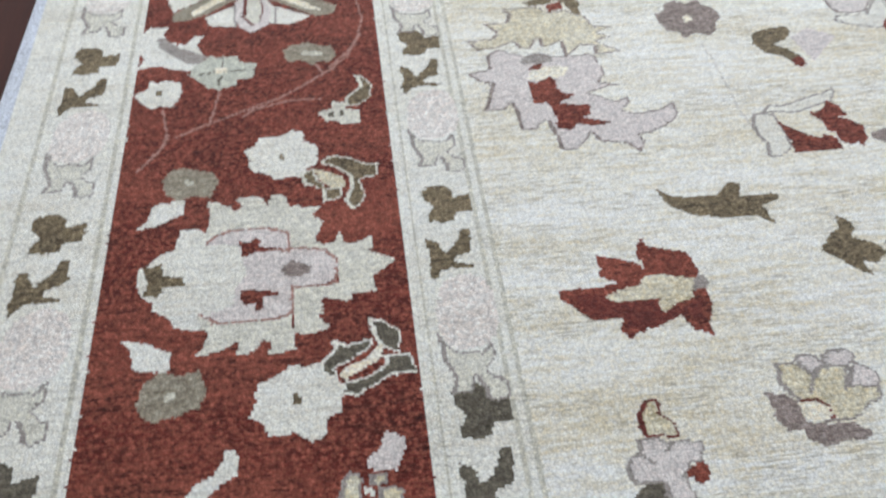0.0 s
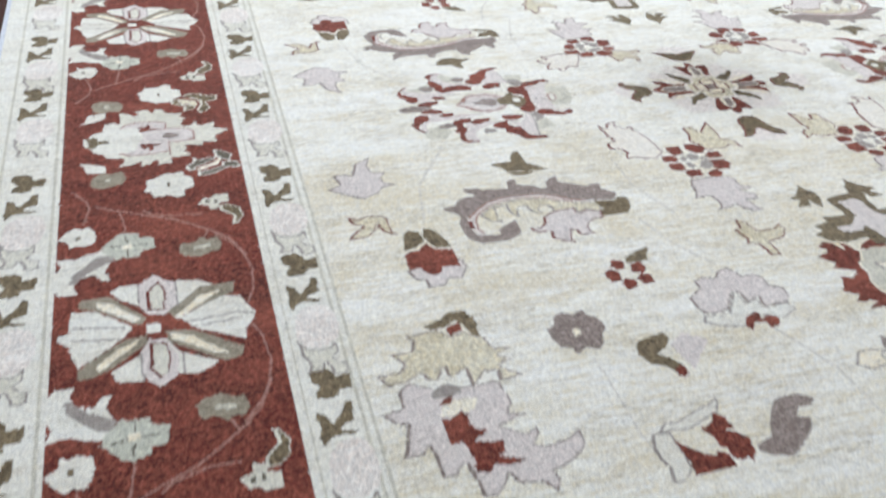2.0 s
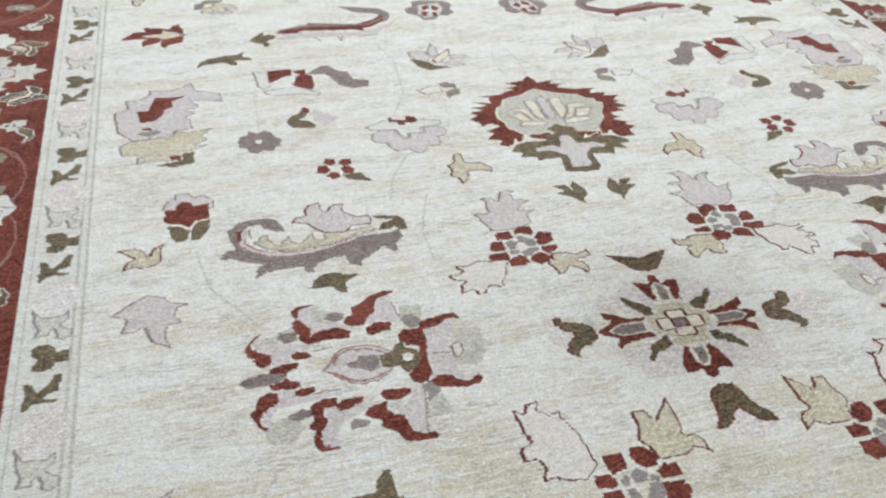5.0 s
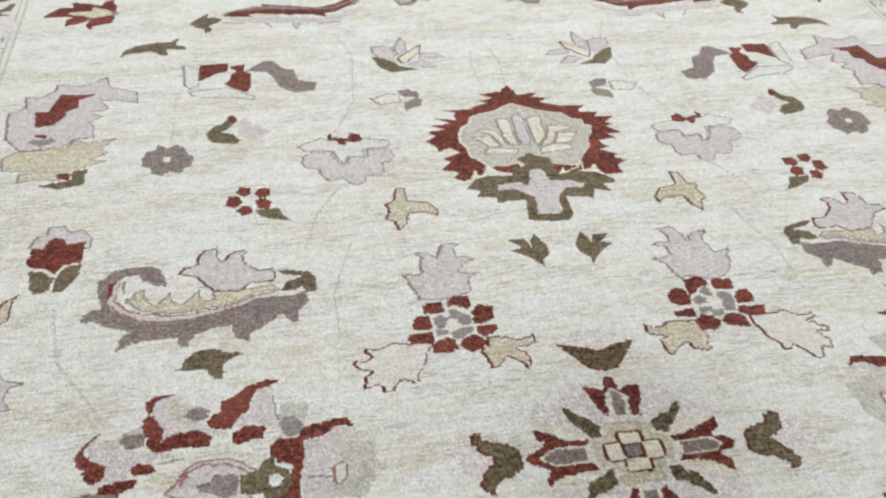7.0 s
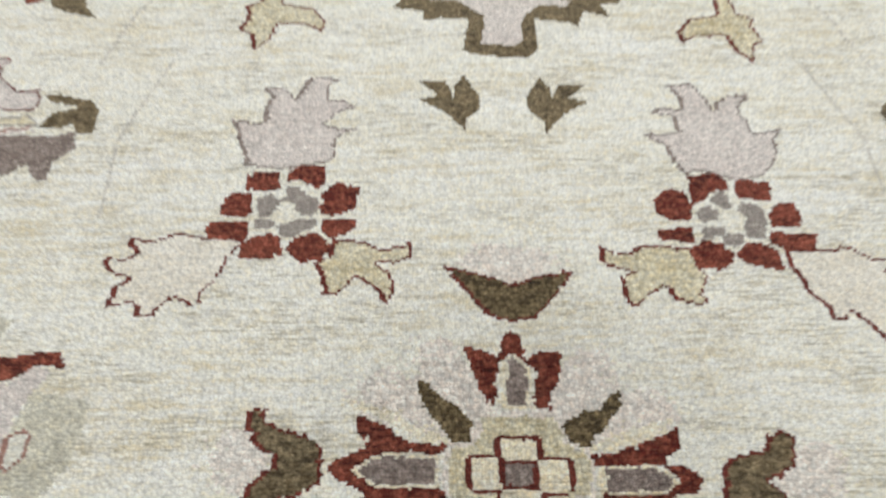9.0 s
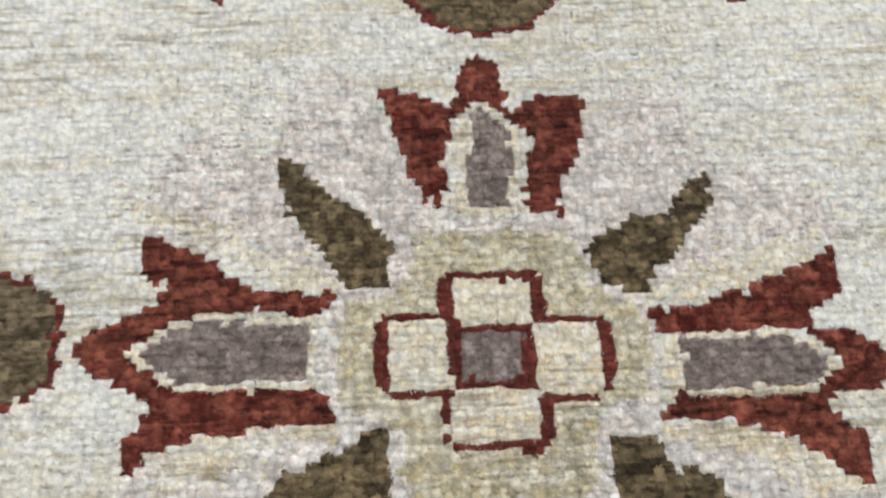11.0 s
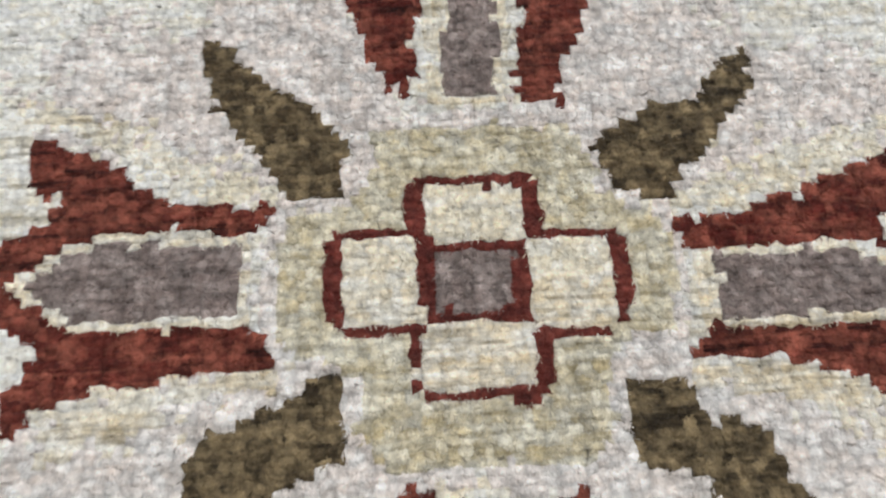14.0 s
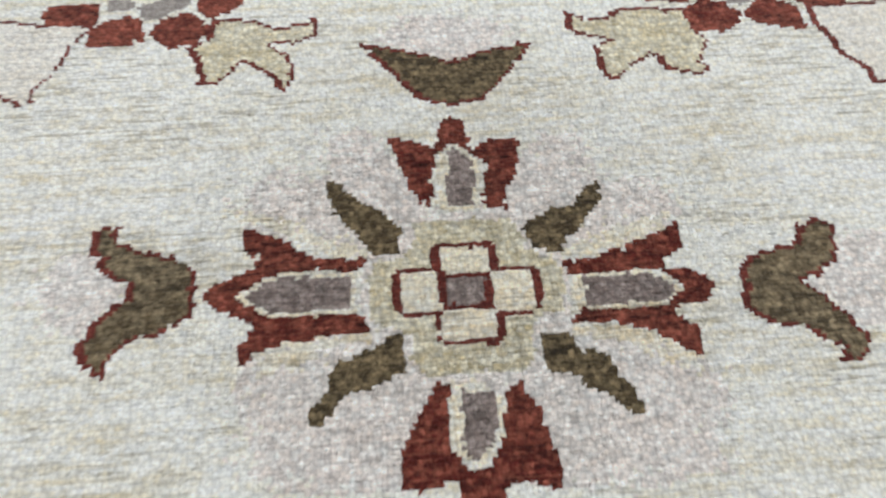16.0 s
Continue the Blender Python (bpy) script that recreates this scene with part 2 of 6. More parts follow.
top = FLOOR_Z + ROOM_H
floor = slab("floor", -ROOM_X, ROOM_X, -ROOM_Y, ROOM_Y, FLOOR_Z - 0.12, FLOOR_Z - 0.018, BOARDS, "dark cherry-brown wooden floor under the rug", "floor")
slab("ceiling", -ROOM_X, ROOM_X, -ROOM_Y, ROOM_Y, top, top + 0.1, CEILING, "plain white painted ceiling of the room", "ceiling")
slab("wall_west", -ROOM_X - 0.12, -ROOM_X, -ROOM_Y, ROOM_Y, FLOOR_Z - 0.12, top, PLASTER, "plain off-white plastered room wall", "wall")
slab("wall_east", ROOM_X, ROOM_X + 0.12, -ROOM_Y, ROOM_Y, FLOOR_Z - 0.12, top, PLASTER, "plain off-white plastered room wall", "wall")
slab("wall_north", -ROOM_X - 0.12, ROOM_X + 0.12, ROOM_Y, ROOM_Y + 0.12, FLOOR_Z - 0.12, top, PLASTER, "plain off-white plastered room wall", "wall")
slab("wall_south", -ROOM_X - 0.12, ROOM_X + 0.12, -ROOM_Y - 0.12, -ROOM_Y, FLOOR_Z - 0.12, top, PLASTER, "plain off-white plastered room wall", "wall")


# ---- the rug: a chart of knots ----
COLS, ROWS = 1211, 1864  # knots across and along the rug
MID_C, MID_R = (COLS - 1) / 2, (ROWS - 1) / 2  # the chart's middle
owner = np.zeros((ROWS, COLS), np.int32)  # which piece each knot belongs to
pieces = []  # name, material, motif


def piece(name, material, motif=None):
    pieces.append((name, material, motif))
    return len(pieces) - 1


class Chart:
    """A motif's outlines, in millimetres from its anchor, laid on the rug at (x, y). flip: 1 mirrors it in x, 2 in y, 4 turns it along the short side."""

    def __init__(self, motif, x, y, flip):
        self.motif, self.x, self.y = motif, x, y
        self.sx, self.sy, self.turned = (-1 if flip & 1 else 1), (-1 if flip & 2 else 1), flip & 4

    def lay(self, pts):
        """The outline in columns and rows of knots."""
        if self.turned:
            pts = [(b, a) for a, b in pts]
        p = np.array([(self.x + self.sx * a, self.y + self.sy * b) for a, b in pts], float) / 1000
        return p / (KNOT_X, KNOT_Y) + (MID_C, MID_R)

    def inside(self, pts):
        """The window of the chart round an outline, and the knots in that window whose middle lies in the outline."""
        x0, y0 = np.maximum(np.floor(pts.min(0)).astype(int) - 1, 0)
        x1, y1 = np.minimum(np.ceil(pts.max(0)).astype(int) + 2, (COLS, ROWS))
        if x1 <= x0 or y1 <= y0:
            return None, None
        gx, gy = np.meshgrid(np.arange(x0, x1), np.arange(y0, y1) + 0.001)
        hit = np.zeros(gx.shape, bool)
        for (ax, ay), (bx, by) in zip(pts, np.roll(pts, -1, 0)):
            if ay != by:
                hit ^= ((ay > gy) != (by > gy)) & (gx < (bx - ax) * (gy - ay) / (by - ay) + ax)
        return (slice(y0, y1), slice(x0, x1)), hit

    def fill(self, name, material, pts, outline=None):
        window, hit = self.inside(self.lay(pts))
        if window is None or not hit.any():
            return
        owner[window][hit] = piece(name, material, self.motif)
        if outline is not None:
            inner = hit.copy()
            inner[1:] &= hit[:-1]
            inner[:-1] &= hit[1:]
            inner[:, 1:] &= hit[:, :-1]
            inner[:, :-1] &= hit[:, 1:]
            inner[:, 2:] &= hit[:, :-2]  # two knots on the upright strokes of one side
            owner[window][hit & ~inner] = piece("outline", outline, self.motif)

    def line(self, name, material, width, pts):
        p, i = self.lay(pts), piece(name, material, self.motif)
        was = None
        for (ax, ay), (bx, by) in zip(p, p[1:]):
            for s in np.linspace(0, 1, int(max(abs(bx - ax), abs(by - ay)) * 2) + 2):
                x, y = int(round(ax + s * (bx - ax))), int(round(ay + s * (by - ay)))
                if 0 <= x < COLS - width and 0 <= y < ROWS - width:
                    owner[y : y + width, x : x + width] = i
                    if was and was[0] != x and was[1] != y:
                        owner[y : y + width, was[0] : was[0] + width] = i
                    was = (x, y)


# the ground of the rug: bands round the field, in millimetres from the edge
BANDS = [
    (-9, 9, "selvedge", SELVEDGE), (9, 42, "outer_band", WHITE), (42, 46.3, "guard_line", MIST), (46.3, 121, "guard_border", WHITE),
    (121, 125.3, "guard_line", MIST), (125.3, 131, "guard_edge", WHITE), (131, 407, "main_border", RED), (407, 417, "guard_edge", WHITE),
    (417, 421.3, "guard_line", MIST), (421.3, 482, "guard_border", WHITE), (482, 486.3, "guard_line", MIST), (486.3, 492.5, "guard_edge", WHITE),
    (492.5, 496.8, "guard_line", MIST), (496.8, 9000, "field", IVORY),
]
col, row = np.meshgrid(np.arange(COLS), np.arange(ROWS))
margin = np.minimum(KNOT_X * (MID_C + 0.5 - np.abs(col - MID_C)), KNOT_Y * (MID_R + 0.5 - np.abs(row - MID_R))) * 1000
for near, far, name, material in BANDS:
    owner[(margin >= near) & (margin < far)] = piece(name, material)


def rosette(c):
    c.fill("halo", HALO, [(-64, 98), (-44, 101), (-30, 77), (-15, 45), (14, 43), (35, 76), (50, 93), (70, 87), (78, 58), (102, 59), (114, 38), (106, 25), (50, 16), (47, -23), (108, -43), (114, -60), (104, -81), (105, -96), (77, -99), (62, -100), (33, -100), (10, -50), (-13, -48), (-35, -95), (-72, -95), (-98, -86), (-101, -71), (-110, -44), (-108, -33), (-48, -17), (-47, 19), (-106, 43), (-109, 61), (-92, 78), (-67, 69)])
    c.fill("wedge", CREAM, [(-111, 48), (-86, 37), (-68, 23), (-46, 20), (-46, 26), (-65, 33), (-83, 44), (-105, 52)])
    c.fill("wedge", CREAM, [(-100, -29), (-84, -22), (-70, -19), (-46, -20), (-45, -24), (-62, -25), (-80, -33), (-96, -38)])
    c.fill("wedge", CREAM, [(48, 14), (73, 18), (87, 22), (108, 32), (108, 37), (87, 33), (61, 24), (48, 19)])
    c.fill("wedge", CREAM, [(49, -23), (70, -24), (83, -28), (95, -37), (106, -43), (105, -49), (93, -47), (76, -34), (51, -28)])
    c.fill("disc", SAGE, [(-30, 42), (29, 41), (30, 34), (34, 25), (33, 19), (45, 18), (50, 8), (49, -16), (33, -19), (30, -40), (21, -47), (-10, -47), (-25, -46), (-30, -38), (-31, -22), (-45, -19), (-50, -13), (-51, 9), (-46, 20), (-31, 21), (-26, 31)], HALO)
    c.fill("cross", MAROON, [(-15, 23), (-12, 26), (14, 26), (17, 23), (17, 11), (34, 10), (37, 7), (36, -14), (18, -15), (17, -25), (14, -30), (-13, -29), (-16, -25), (-16, -13), (-31, -13), (-34, -10), (-36, 10), (-32, 13), (-15, 12)])
    c.fill("square", CREAM, [(-12, 24), (14, 23), (14, 9), (-12, 10)])
    c.fill("square", CREAM, [(-32, 10), (-13, 10), (-12, -11), (-31, -10)])
    c.fill("square", CREAM, [(14, 8), (33, 8), (33, -13), (13, -13)])
    c.fill("square", CREAM, [(-12, -11), (14, -12), (14, -27), (-13, -27)])
    c.fill("heart", PEWTER, [(-9, 7), (10, 7), (9, -9), (-10, -9)])
    c.fill("petal", RED, [(-108, 44), (-105, 43), (-98, 38), (-87, 34), (-85, 30), (-78, 26), (-71, 22), (-46, 20), (-50, 14), (-89, 15), (-97, 11), (-104, 6), (-108, 4), (-104, -2), (-95, -5), (-87, -8), (-50, -10), (-46, -19), (-70, -19), (-73, -21), (-84, -21), (-90, -24), (-101, -27), (-102, -31), (-107, -34), (-109, -30), (-107, -22), (-101, -17), (-100, -13), (-111, -6), (-120, -3), (-126, 5), (-121, 10), (-112, 14), (-101, 19), (-100, 23), (-105, 27), (-108, 31)])
    c.fill("spear", PEWTER, [(-110, 4), (-97, 12), (-87, 15), (-53, 13), (-52, -9), (-95, -8), (-104, -2)], CREAM)
    c.fill("petal", RED, [(47, 13), (52, 14), (67, 14), (74, 17), (87, 21), (99, 25), (105, 28), (109, 31), (110, 26), (109, 16), (105, 13), (98, 9), (100, 5), (110, 4), (117, 0), (121, -5), (117, -15), (102, -16), (99, -19), (101, -23), (107, -28), (107, -42), (101, -40), (90, -31), (83, -27), (70, -23), (48, -23), (52, -16), (93, -16), (106, -6), (97, 4), (51, 5)])
    c.fill("spear", PEWTER, [(52, 4), (90, 4), (96, 1), (106, -7), (95, -15), (52, -15)], CREAM)
    c.fill("petal", RED, [(-33, 96), (-19, 91), (-9, 86), (-4, 106), (2, 107), (8, 103), (11, 84), (22, 90), (37, 91), (35, 74), (23, 46), (15, 46), (15, 77), (0, 88), (-9, 81), (-13, 48), (-19, 51), (-27, 73)])
    c.fill("spear", PEWTER, [(-7, 83), (1, 88), (6, 85), (13, 76), (11, 45), (-10, 47)], CREAM)
    c.fill("petal", RED, [(-18, -48), (-12, -48), (-13, -77), (-7, -88), (3, -88), (9, -79), (15, -50), (21, -51), (29, -67), (34, -91), (34, -100), (22, -95), (9, -96), (7, -106), (-4, -111), (-11, -104), (-12, -92), (-27, -96), (-36, -95), (-35, -78)])
    c.fill("spear", PEWTER, [(-10, -49), (12, -51), (9, -76), (-2, -88), (-12, -77)], CREAM)
    c.fill("leaf", BROWN, [(-68, 68), (-60, 67), (-53, 59), (-51, 55), (-40, 49), (-33, 41), (-28, 35), (-31, 31), (-31, 22), (-44, 23), (-48, 30), (-54, 37), (-60, 44), (-64, 53)])
    c.fill("leaf", BROWN, [(74, 59), (74, 47), (66, 39), (62, 32), (52, 24), (50, 18), (35, 19), (34, 27), (30, 33), (39, 38), (48, 44), (60, 45), (64, 53)])
    c.fill("leaf", BROWN, [(-31, -22), (-30, -38), (-35, -42), (-46, -47), (-59, -50), (-67, -59), (-70, -65), (-75, -62), (-76, -56), (-68, -50), (-64, -37), (-54, -31), (-45, -28), (-40, -23)])
    c.fill("leaf", BROWN, [(33, -26), (45, -26), (50, -34), (60, -37), (65, -44), (66, -50), (72, -56), (75, -65), (73, -69), (67, -67), (57, -57), (48, -52), (47, -48), (36, -46), (32, -40)])


def hook(c):
    c.fill("blob", HALO, [(-50, 26), (-65, 26), (-72, 4), (-67, -14), (-50, -21), (-45, -11), (-37, -3), (-31, 3), (-38, 8), (-47, 15)])
    c.fill("leaf", OLIVE, [(-52, 26), (-52, 36), (-46, 41), (-36, 41), (-40, 35), (-39, 31), (-30, 26), (-23, 23), (-12, 21), (-4, 16), (1, 11), (1, -1), (1, -13), (-4, -17), (-13, -22), (-21, -23), (-30, -26), (-34, -30), (-36, -36), (-37, -43), (-42, -41), (-48, -36), (-51, -30), (-51, -23), (-48, -21), (-46, -14), (-41, -10), (-37, -4), (-31, -3), (-31, 3), (-32, 7), (-38, 7), (-41, 11), (-47, 16), (-46, 22)], MAROON)


def chevron(c):
    c.fill("dome", HALO, [(-41, 51), (-31, 61), (-6, 70), (18, 59), (32, 46), (-9, 35)])
    c.fill("blob", HALO, [(-35, 57), (-21, 72), (-1, 66), (26, 66), (39, 56), (23, 37), (3, 33), (-16, 40)])
    c.fill("leaf", BROWN, [(-51, 50), (-22, 42), (-7, 37), (3, 31), (19, 39), (51, 44), (30, 17), (16, 2), (0, 0), (-18, 4), (-30, 21)], MAROON)


def flower_spray(c):
    c.fill("crown", LILAC, [(-28, 47), (-39, 48), (-40, 59), (-48, 80), (-49, 87), (-55, 100), (-33, 96), (-28, 96), (-27, 117), (-24, 129), (-33, 139), (-11, 137), (-2, 125), (1, 135), (7, 148), (19, 152), (37, 148), (27, 142), (27, 124), (42, 122), (52, 114), (36, 108), (24, 94), (38, 90), (54, 89), (43, 85), (36, 77), (36, 57), (27, 50), (7, 47), (-9, 44)], PEWTER)
    c.fill("leaf", BLUSH, [(-65, -23), (-81, -20), (-95, -25), (-100, -28), (-117, -24), (-118, -32), (-110, -38), (-117, -44), (-132, -43), (-134, -49), (-127, -58), (-115, -60), (-113, -64), (-123, -70), (-123, -78), (-126, -88), (-113, -85), (-105, -83), (-102, -95), (-88, -95), (-86, -87), (-74, -79), (-64, -86), (-55, -84), (-57, -75), (-47, -63), (-42, -51), (-40, -42), (-28, -26), (-55, -25)], MAROON)
    c.fill("leaf", SAGE, [(50, -27), (65, -30), (77, -36), (96, -32), (100, -26), (100, -43), (86, -50), (72, -49), (85, -60), (86, -77), (81, -86), (75, -81), (74, -74), (56, -61), (53, -68), (43, -77), (27, -77), (33, -76), (32, -63), (25, -50), (27, -47), (36, -41), (37, -28)], MAROON)
    c.fill("petal", RED, [(-35, 38), (-28, 41), (-9, 42), (-6, 23), (-20, 21), (-35, 22)])
    c.fill("petal", RED, [(-1, 40), (7, 49), (28, 48), (30, 30), (24, 23), (16, 28), (11, 33), (-1, 31)])
    c.fill("petal", RED, [(26, 16), (32, 25), (41, 31), (57, 25), (56, 5), (48, 0), (38, -4), (28, -2), (25, 4), (29, 11)])
    c.fill("petal", RED, [(28, -7), (54, -6), (57, -12), (48, -22), (36, -25), (30, -20)])
    c.fill("petal", RED, [(3, -34), (8, -25), (23, -19), (34, -27), (36, -39), (29, -47), (15, -48), (5, -41)])
    c.fill("petal", RED, [(-33, -43), (-32, -32), (-23, -24), (-10, -19), (-1, -27), (0, -41), (-11, -45), (-29, -45)])
    c.fill("petal", RED, [(-61, -17), (-58, -10), (-28, -9), (-27, -16), (-28, -26), (-57, -26)])
    c.fill("petal", RED, [(-52, -2), (-51, 12), (-44, 20), (-29, 20), (-26, -3), (-41, -5)])
    c.fill("heart", TAUPE, [(-23, 0), (-23, 14), (-13, 19), (-4, 11), (-9, 5), (-10, -3), (-20, -5)])
    c.fill("heart", TAUPE, [(-3, 11), (-2, 26), (8, 27), (18, 16), (25, 14), (26, 1), (19, -4), (9, -1), (6, 9)])
    c.fill("heart", TAUPE, [(-24, -6), (-11, -6), (-8, -13), (-14, -16), (-23, -16)])
    c.fill("heart", TAUPE, [(-6, -13), (1, -11), (12, -6), (25, -6), (23, -16), (13, -19), (7, -26), (-3, -22)])


def twinleaf(c):
    c.fill("leaf", OLIVE, [(-33, 3), (-11, -11), (8, -34), (8, -26), (9, -19), (20, -8), (22, 7), (8, 34), (-1, 19), (-2, 7), (-8, 25), (-32, 25), (-16, 8)])


def palmette(c):
    c.fill("flame", RED, [(13, 302), (-4, 283), (-42, 278), (-20, 265), (-49, 259), (-34, 251), (-64, 241), (-59, 237), (-115, 238), (-91, 228), (-98, 220), (-93, 207), (-132, 218), (-105, 199), (-141, 197), (-118, 184), (-149, 180), (-137, 167), (-155, 155), (-140, 138), (-139, 124), (-120, 133), (-104, 120), (-134, 106), (-123, 97), (-142, 78), (-121, 72), (-116, 66), (-126, 57), (-112, 47), (-79, 61), (-70, 82), (-30, 55), (-7, 91), (14, 238)])
    c.fill("flame", RED, [(13, 302), (21, 284), (25, 270), (60, 272), (48, 261), (73, 254), (57, 243), (79, 234), (91, 229), (134, 225), (120, 216), (119, 206), (150, 204), (141, 191), (173, 187), (154, 174), (164, 163), (150, 162), (173, 139), (144, 141), (160, 127), (128, 125), (131, 113), (140, 106), (120, 100), (148, 85), (138, 78), (156, 67), (139, 58), (140, 36), (111, 37), (102, 55), (44, 48), (-7, 91), (14, 238)])
    c.fill("heart", MIST, [(-100, 165), (-91, 188), (-77, 196), (-71, 214), (-53, 221), (-26, 227), (-9, 238), (8, 246), (21, 237), (41, 225), (68, 213), (89, 207), (99, 190), (116, 185), (116, 172), (127, 165), (121, 144), (112, 133), (108, 110), (91, 89), (85, 79), (73, 64), (50, 69), (32, 75), (-24, 79), (-53, 74), (-71, 82), (-82, 100), (-91, 104), (-93, 130), (-102, 148)], CREAM)
    c.fill("base", OLIVE, [(-19, 92), (-5, 99), (5, 106), (15, 96), (36, 88), (35, 63), (40, 46), (66, 51), (99, 44), (121, 25), (119, 15), (100, 15), (108, -4), (83, 4), (76, -18), (61, -11), (36, -8), (36, -25), (34, -50), (26, -61), (-5, -59), (-27, -56), (-34, -50), (-28, -7), (-71, -9), (-70, 3), (-100, 8), (-91, 21), (-111, 29), (-96, 48), (-77, 56), (-37, 51), (-29, 71), (-8, 74)])
    c.fill("stem", LILAC, [(-7, 58), (4, 64), (16, 60), (20, 33), (53, 29), (72, 18), (68, 11), (41, 12), (28, 1), (22, -14), (22, -38), (15, -45), (-17, -42), (-12, -4), (-24, 7), (-38, 19), (-65, 20), (-60, 33), (-28, 34), (-17, 24), (-9, 42)])
    c.fill("petal", LILAC, [(-6, 199), (0, 211), (12, 216), (18, 203), (17, 175), (17, 139), (12, 125), (-5, 130), (-6, 154), (-4, 187)], TAUPE)
    c.fill("petal", CREAM, [(20, 196), (30, 204), (50, 204), (45, 178), (47, 156), (40, 142), (25, 121), (19, 133), (20, 163)], TAUPE)
    c.fill("petal", CREAM, [(50, 174), (77, 177), (94, 166), (88, 159), (63, 154), (56, 134), (47, 124), (24, 118), (40, 142), (47, 156)], TAUPE)
    c.fill("petal", CREAM, [(63, 154), (99, 153), (94, 142), (76, 123), (51, 123), (59, 146)], TAUPE)
    c.fill("petal", CREAM, [(24, 115), (52, 126), (79, 120), (80, 105), (56, 104), (24, 101)], TAUPE)
    c.fill("petal", CREAM, [(-32, 203), (-9, 203), (-6, 187), (-8, 154), (-5, 127), (-23, 129), (-28, 154), (-30, 175)], TAUPE)
    c.fill("petal", CREAM, [(-70, 174), (-62, 179), (-36, 174), (-28, 154), (-25, 136), (-34, 128), (-40, 137), (-48, 162)], TAUPE)
    c.fill("petal", CREAM, [(-79, 157), (-48, 159), (-39, 137), (-36, 125), (-58, 128), (-69, 144)], TAUPE)
    c.fill("petal", CREAM, [(-64, 126), (-41, 124), (-8, 118), (-14, 105), (-45, 108), (-66, 109)], TAUPE)
    c.fill("bud", RED, [(-66, 76), (-52, 78), (-43, 73), (-37, 59), (-55, 65)])
    c.fill("bud", RED, [(47, 57), (58, 66), (74, 66), (79, 71), (70, 59), (46, 48)])
    c.line("edge", CREAM, 1, [(-98, 53), (-89, 71), (-88, 52), (-77, 56), (-71, 77), (-63, 73), (-55, 64), (-34, 56)])
    c.line("edge", CREAM, 1, [(43, 49), (50, 61), (48, 48), (72, 59), (82, 74), (80, 49), (92, 51), (101, 63), (103, 46)])


def trefoil(c):
    c.fill("leaf", SAGE, [(-2, 46), (15, 48), (15, 17), (44, 11), (58, -8), (55, -23), (40, -13), (13, -12), (8, -33), (-7, -49), (-12, -26), (-23, -20), (-16, 2), (-21, 13), (-6, 20)], MAROON)


def cloud(c):
    c.fill("cap", WHITE, [(-69, 24), (-34, 21), (-3, 60), (3, 54), (3, 34), (23, 42), (22, 21), (61, 24), (64, 7), (38, -4), (23, 4), (-5, 10), (-25, -8), (-58, 2), (-76, 12)], TAUPE)
    c.fill("body", LILAC, [(-70, 62), (-54, 73), (-45, 76), (-47, 92), (-30, 100), (-12, 94), (0, 107), (19, 111), (27, 94), (28, 88), (49, 91), (58, 79), (56, 61), (74, 55), (72, 36), (61, 24), (23, 22), (26, 44), (3, 35), (5, 55), (-3, 62), (-29, 29), (-43, 25), (-65, 28), (-71, 43)], PEWTER)
    c.fill("bud", RED, [(-15, 8), (4, 17), (10, 11), (2, 0), (16, 6), (32, -1), (24, -14), (10, -20), (8, -6), (-7, -3), (-20, -18), (-22, -4)])


def sprig_leaf(c):
    c.fill("leaf", CREAM, [(-55, 8), (-38, 20), (-7, 18), (-8, -1), (4, -7), (-21, -13), (-38, -13)], TAUPE)
    c.fill("tip", PEWTER, [(-2, 30), (19, 31), (34, 17), (30, 5), (4, 12)])
    c.fill("tip", PEWTER, [(3, -14), (8, 2), (35, 3), (32, -14), (13, -32)])


def berry_sprig(c):
    c.fill("berry", RED, [(-30, -10), (-26, 12), (-10, 10), (-6, -6), (-16, -17)])
    c.fill("berry", RED, [(-15, 18), (-10, 31), (7, 28), (8, 13), (-4, 7)])
    c.fill("berry", RED, [(11, 12), (18, 25), (36, 23), (36, 7), (21, 1)])
    c.fill("berry", RED, [(12, -3), (27, 2), (37, -9), (33, -24), (17, -21)])
    c.fill("berry", RED, [(-14, -22), (-7, -12), (7, -15), (9, -30), (-6, -36)])
    c.fill("leaf", OLIVE, [(12, -23), (47, -25), (50, -36), (63, -54), (34, -46), (18, -37)])


def grey_flower(c):
    c.fill("petal", PEWTER, [(-36, 4), (-31, 23), (-18, 27), (-14, 40), (1, 30), (16, 38), (27, 27), (31, 12), (42, 2), (39, -18), (29, -25), (23, -38), (8, -31), (-4, -40), (-19, -33), (-23, -18), (-35, -13)])
    c.fill("heart", CREAM, [(-5, 6), (6, 5), (6, -7), (-4, -5)])


def olive_hook(c):
    c.fill("blob", LILAC, [(32, 39), (76, -6), (49, -26), (22, -9)])
    c.fill("leaf", OLIVE, [(-24, -14), (-17, -24), (8, -30), (23, -32), (27, -22), (16, -6), (-2, 2), (11, 14), (22, 32), (16, 45), (7, 40), (-1, 26), (-18, 17), (-26, 0)])
    c.fill("tip", RED, [(8, 32), (20, 27), (23, 34), (16, 48), (7, 45)])


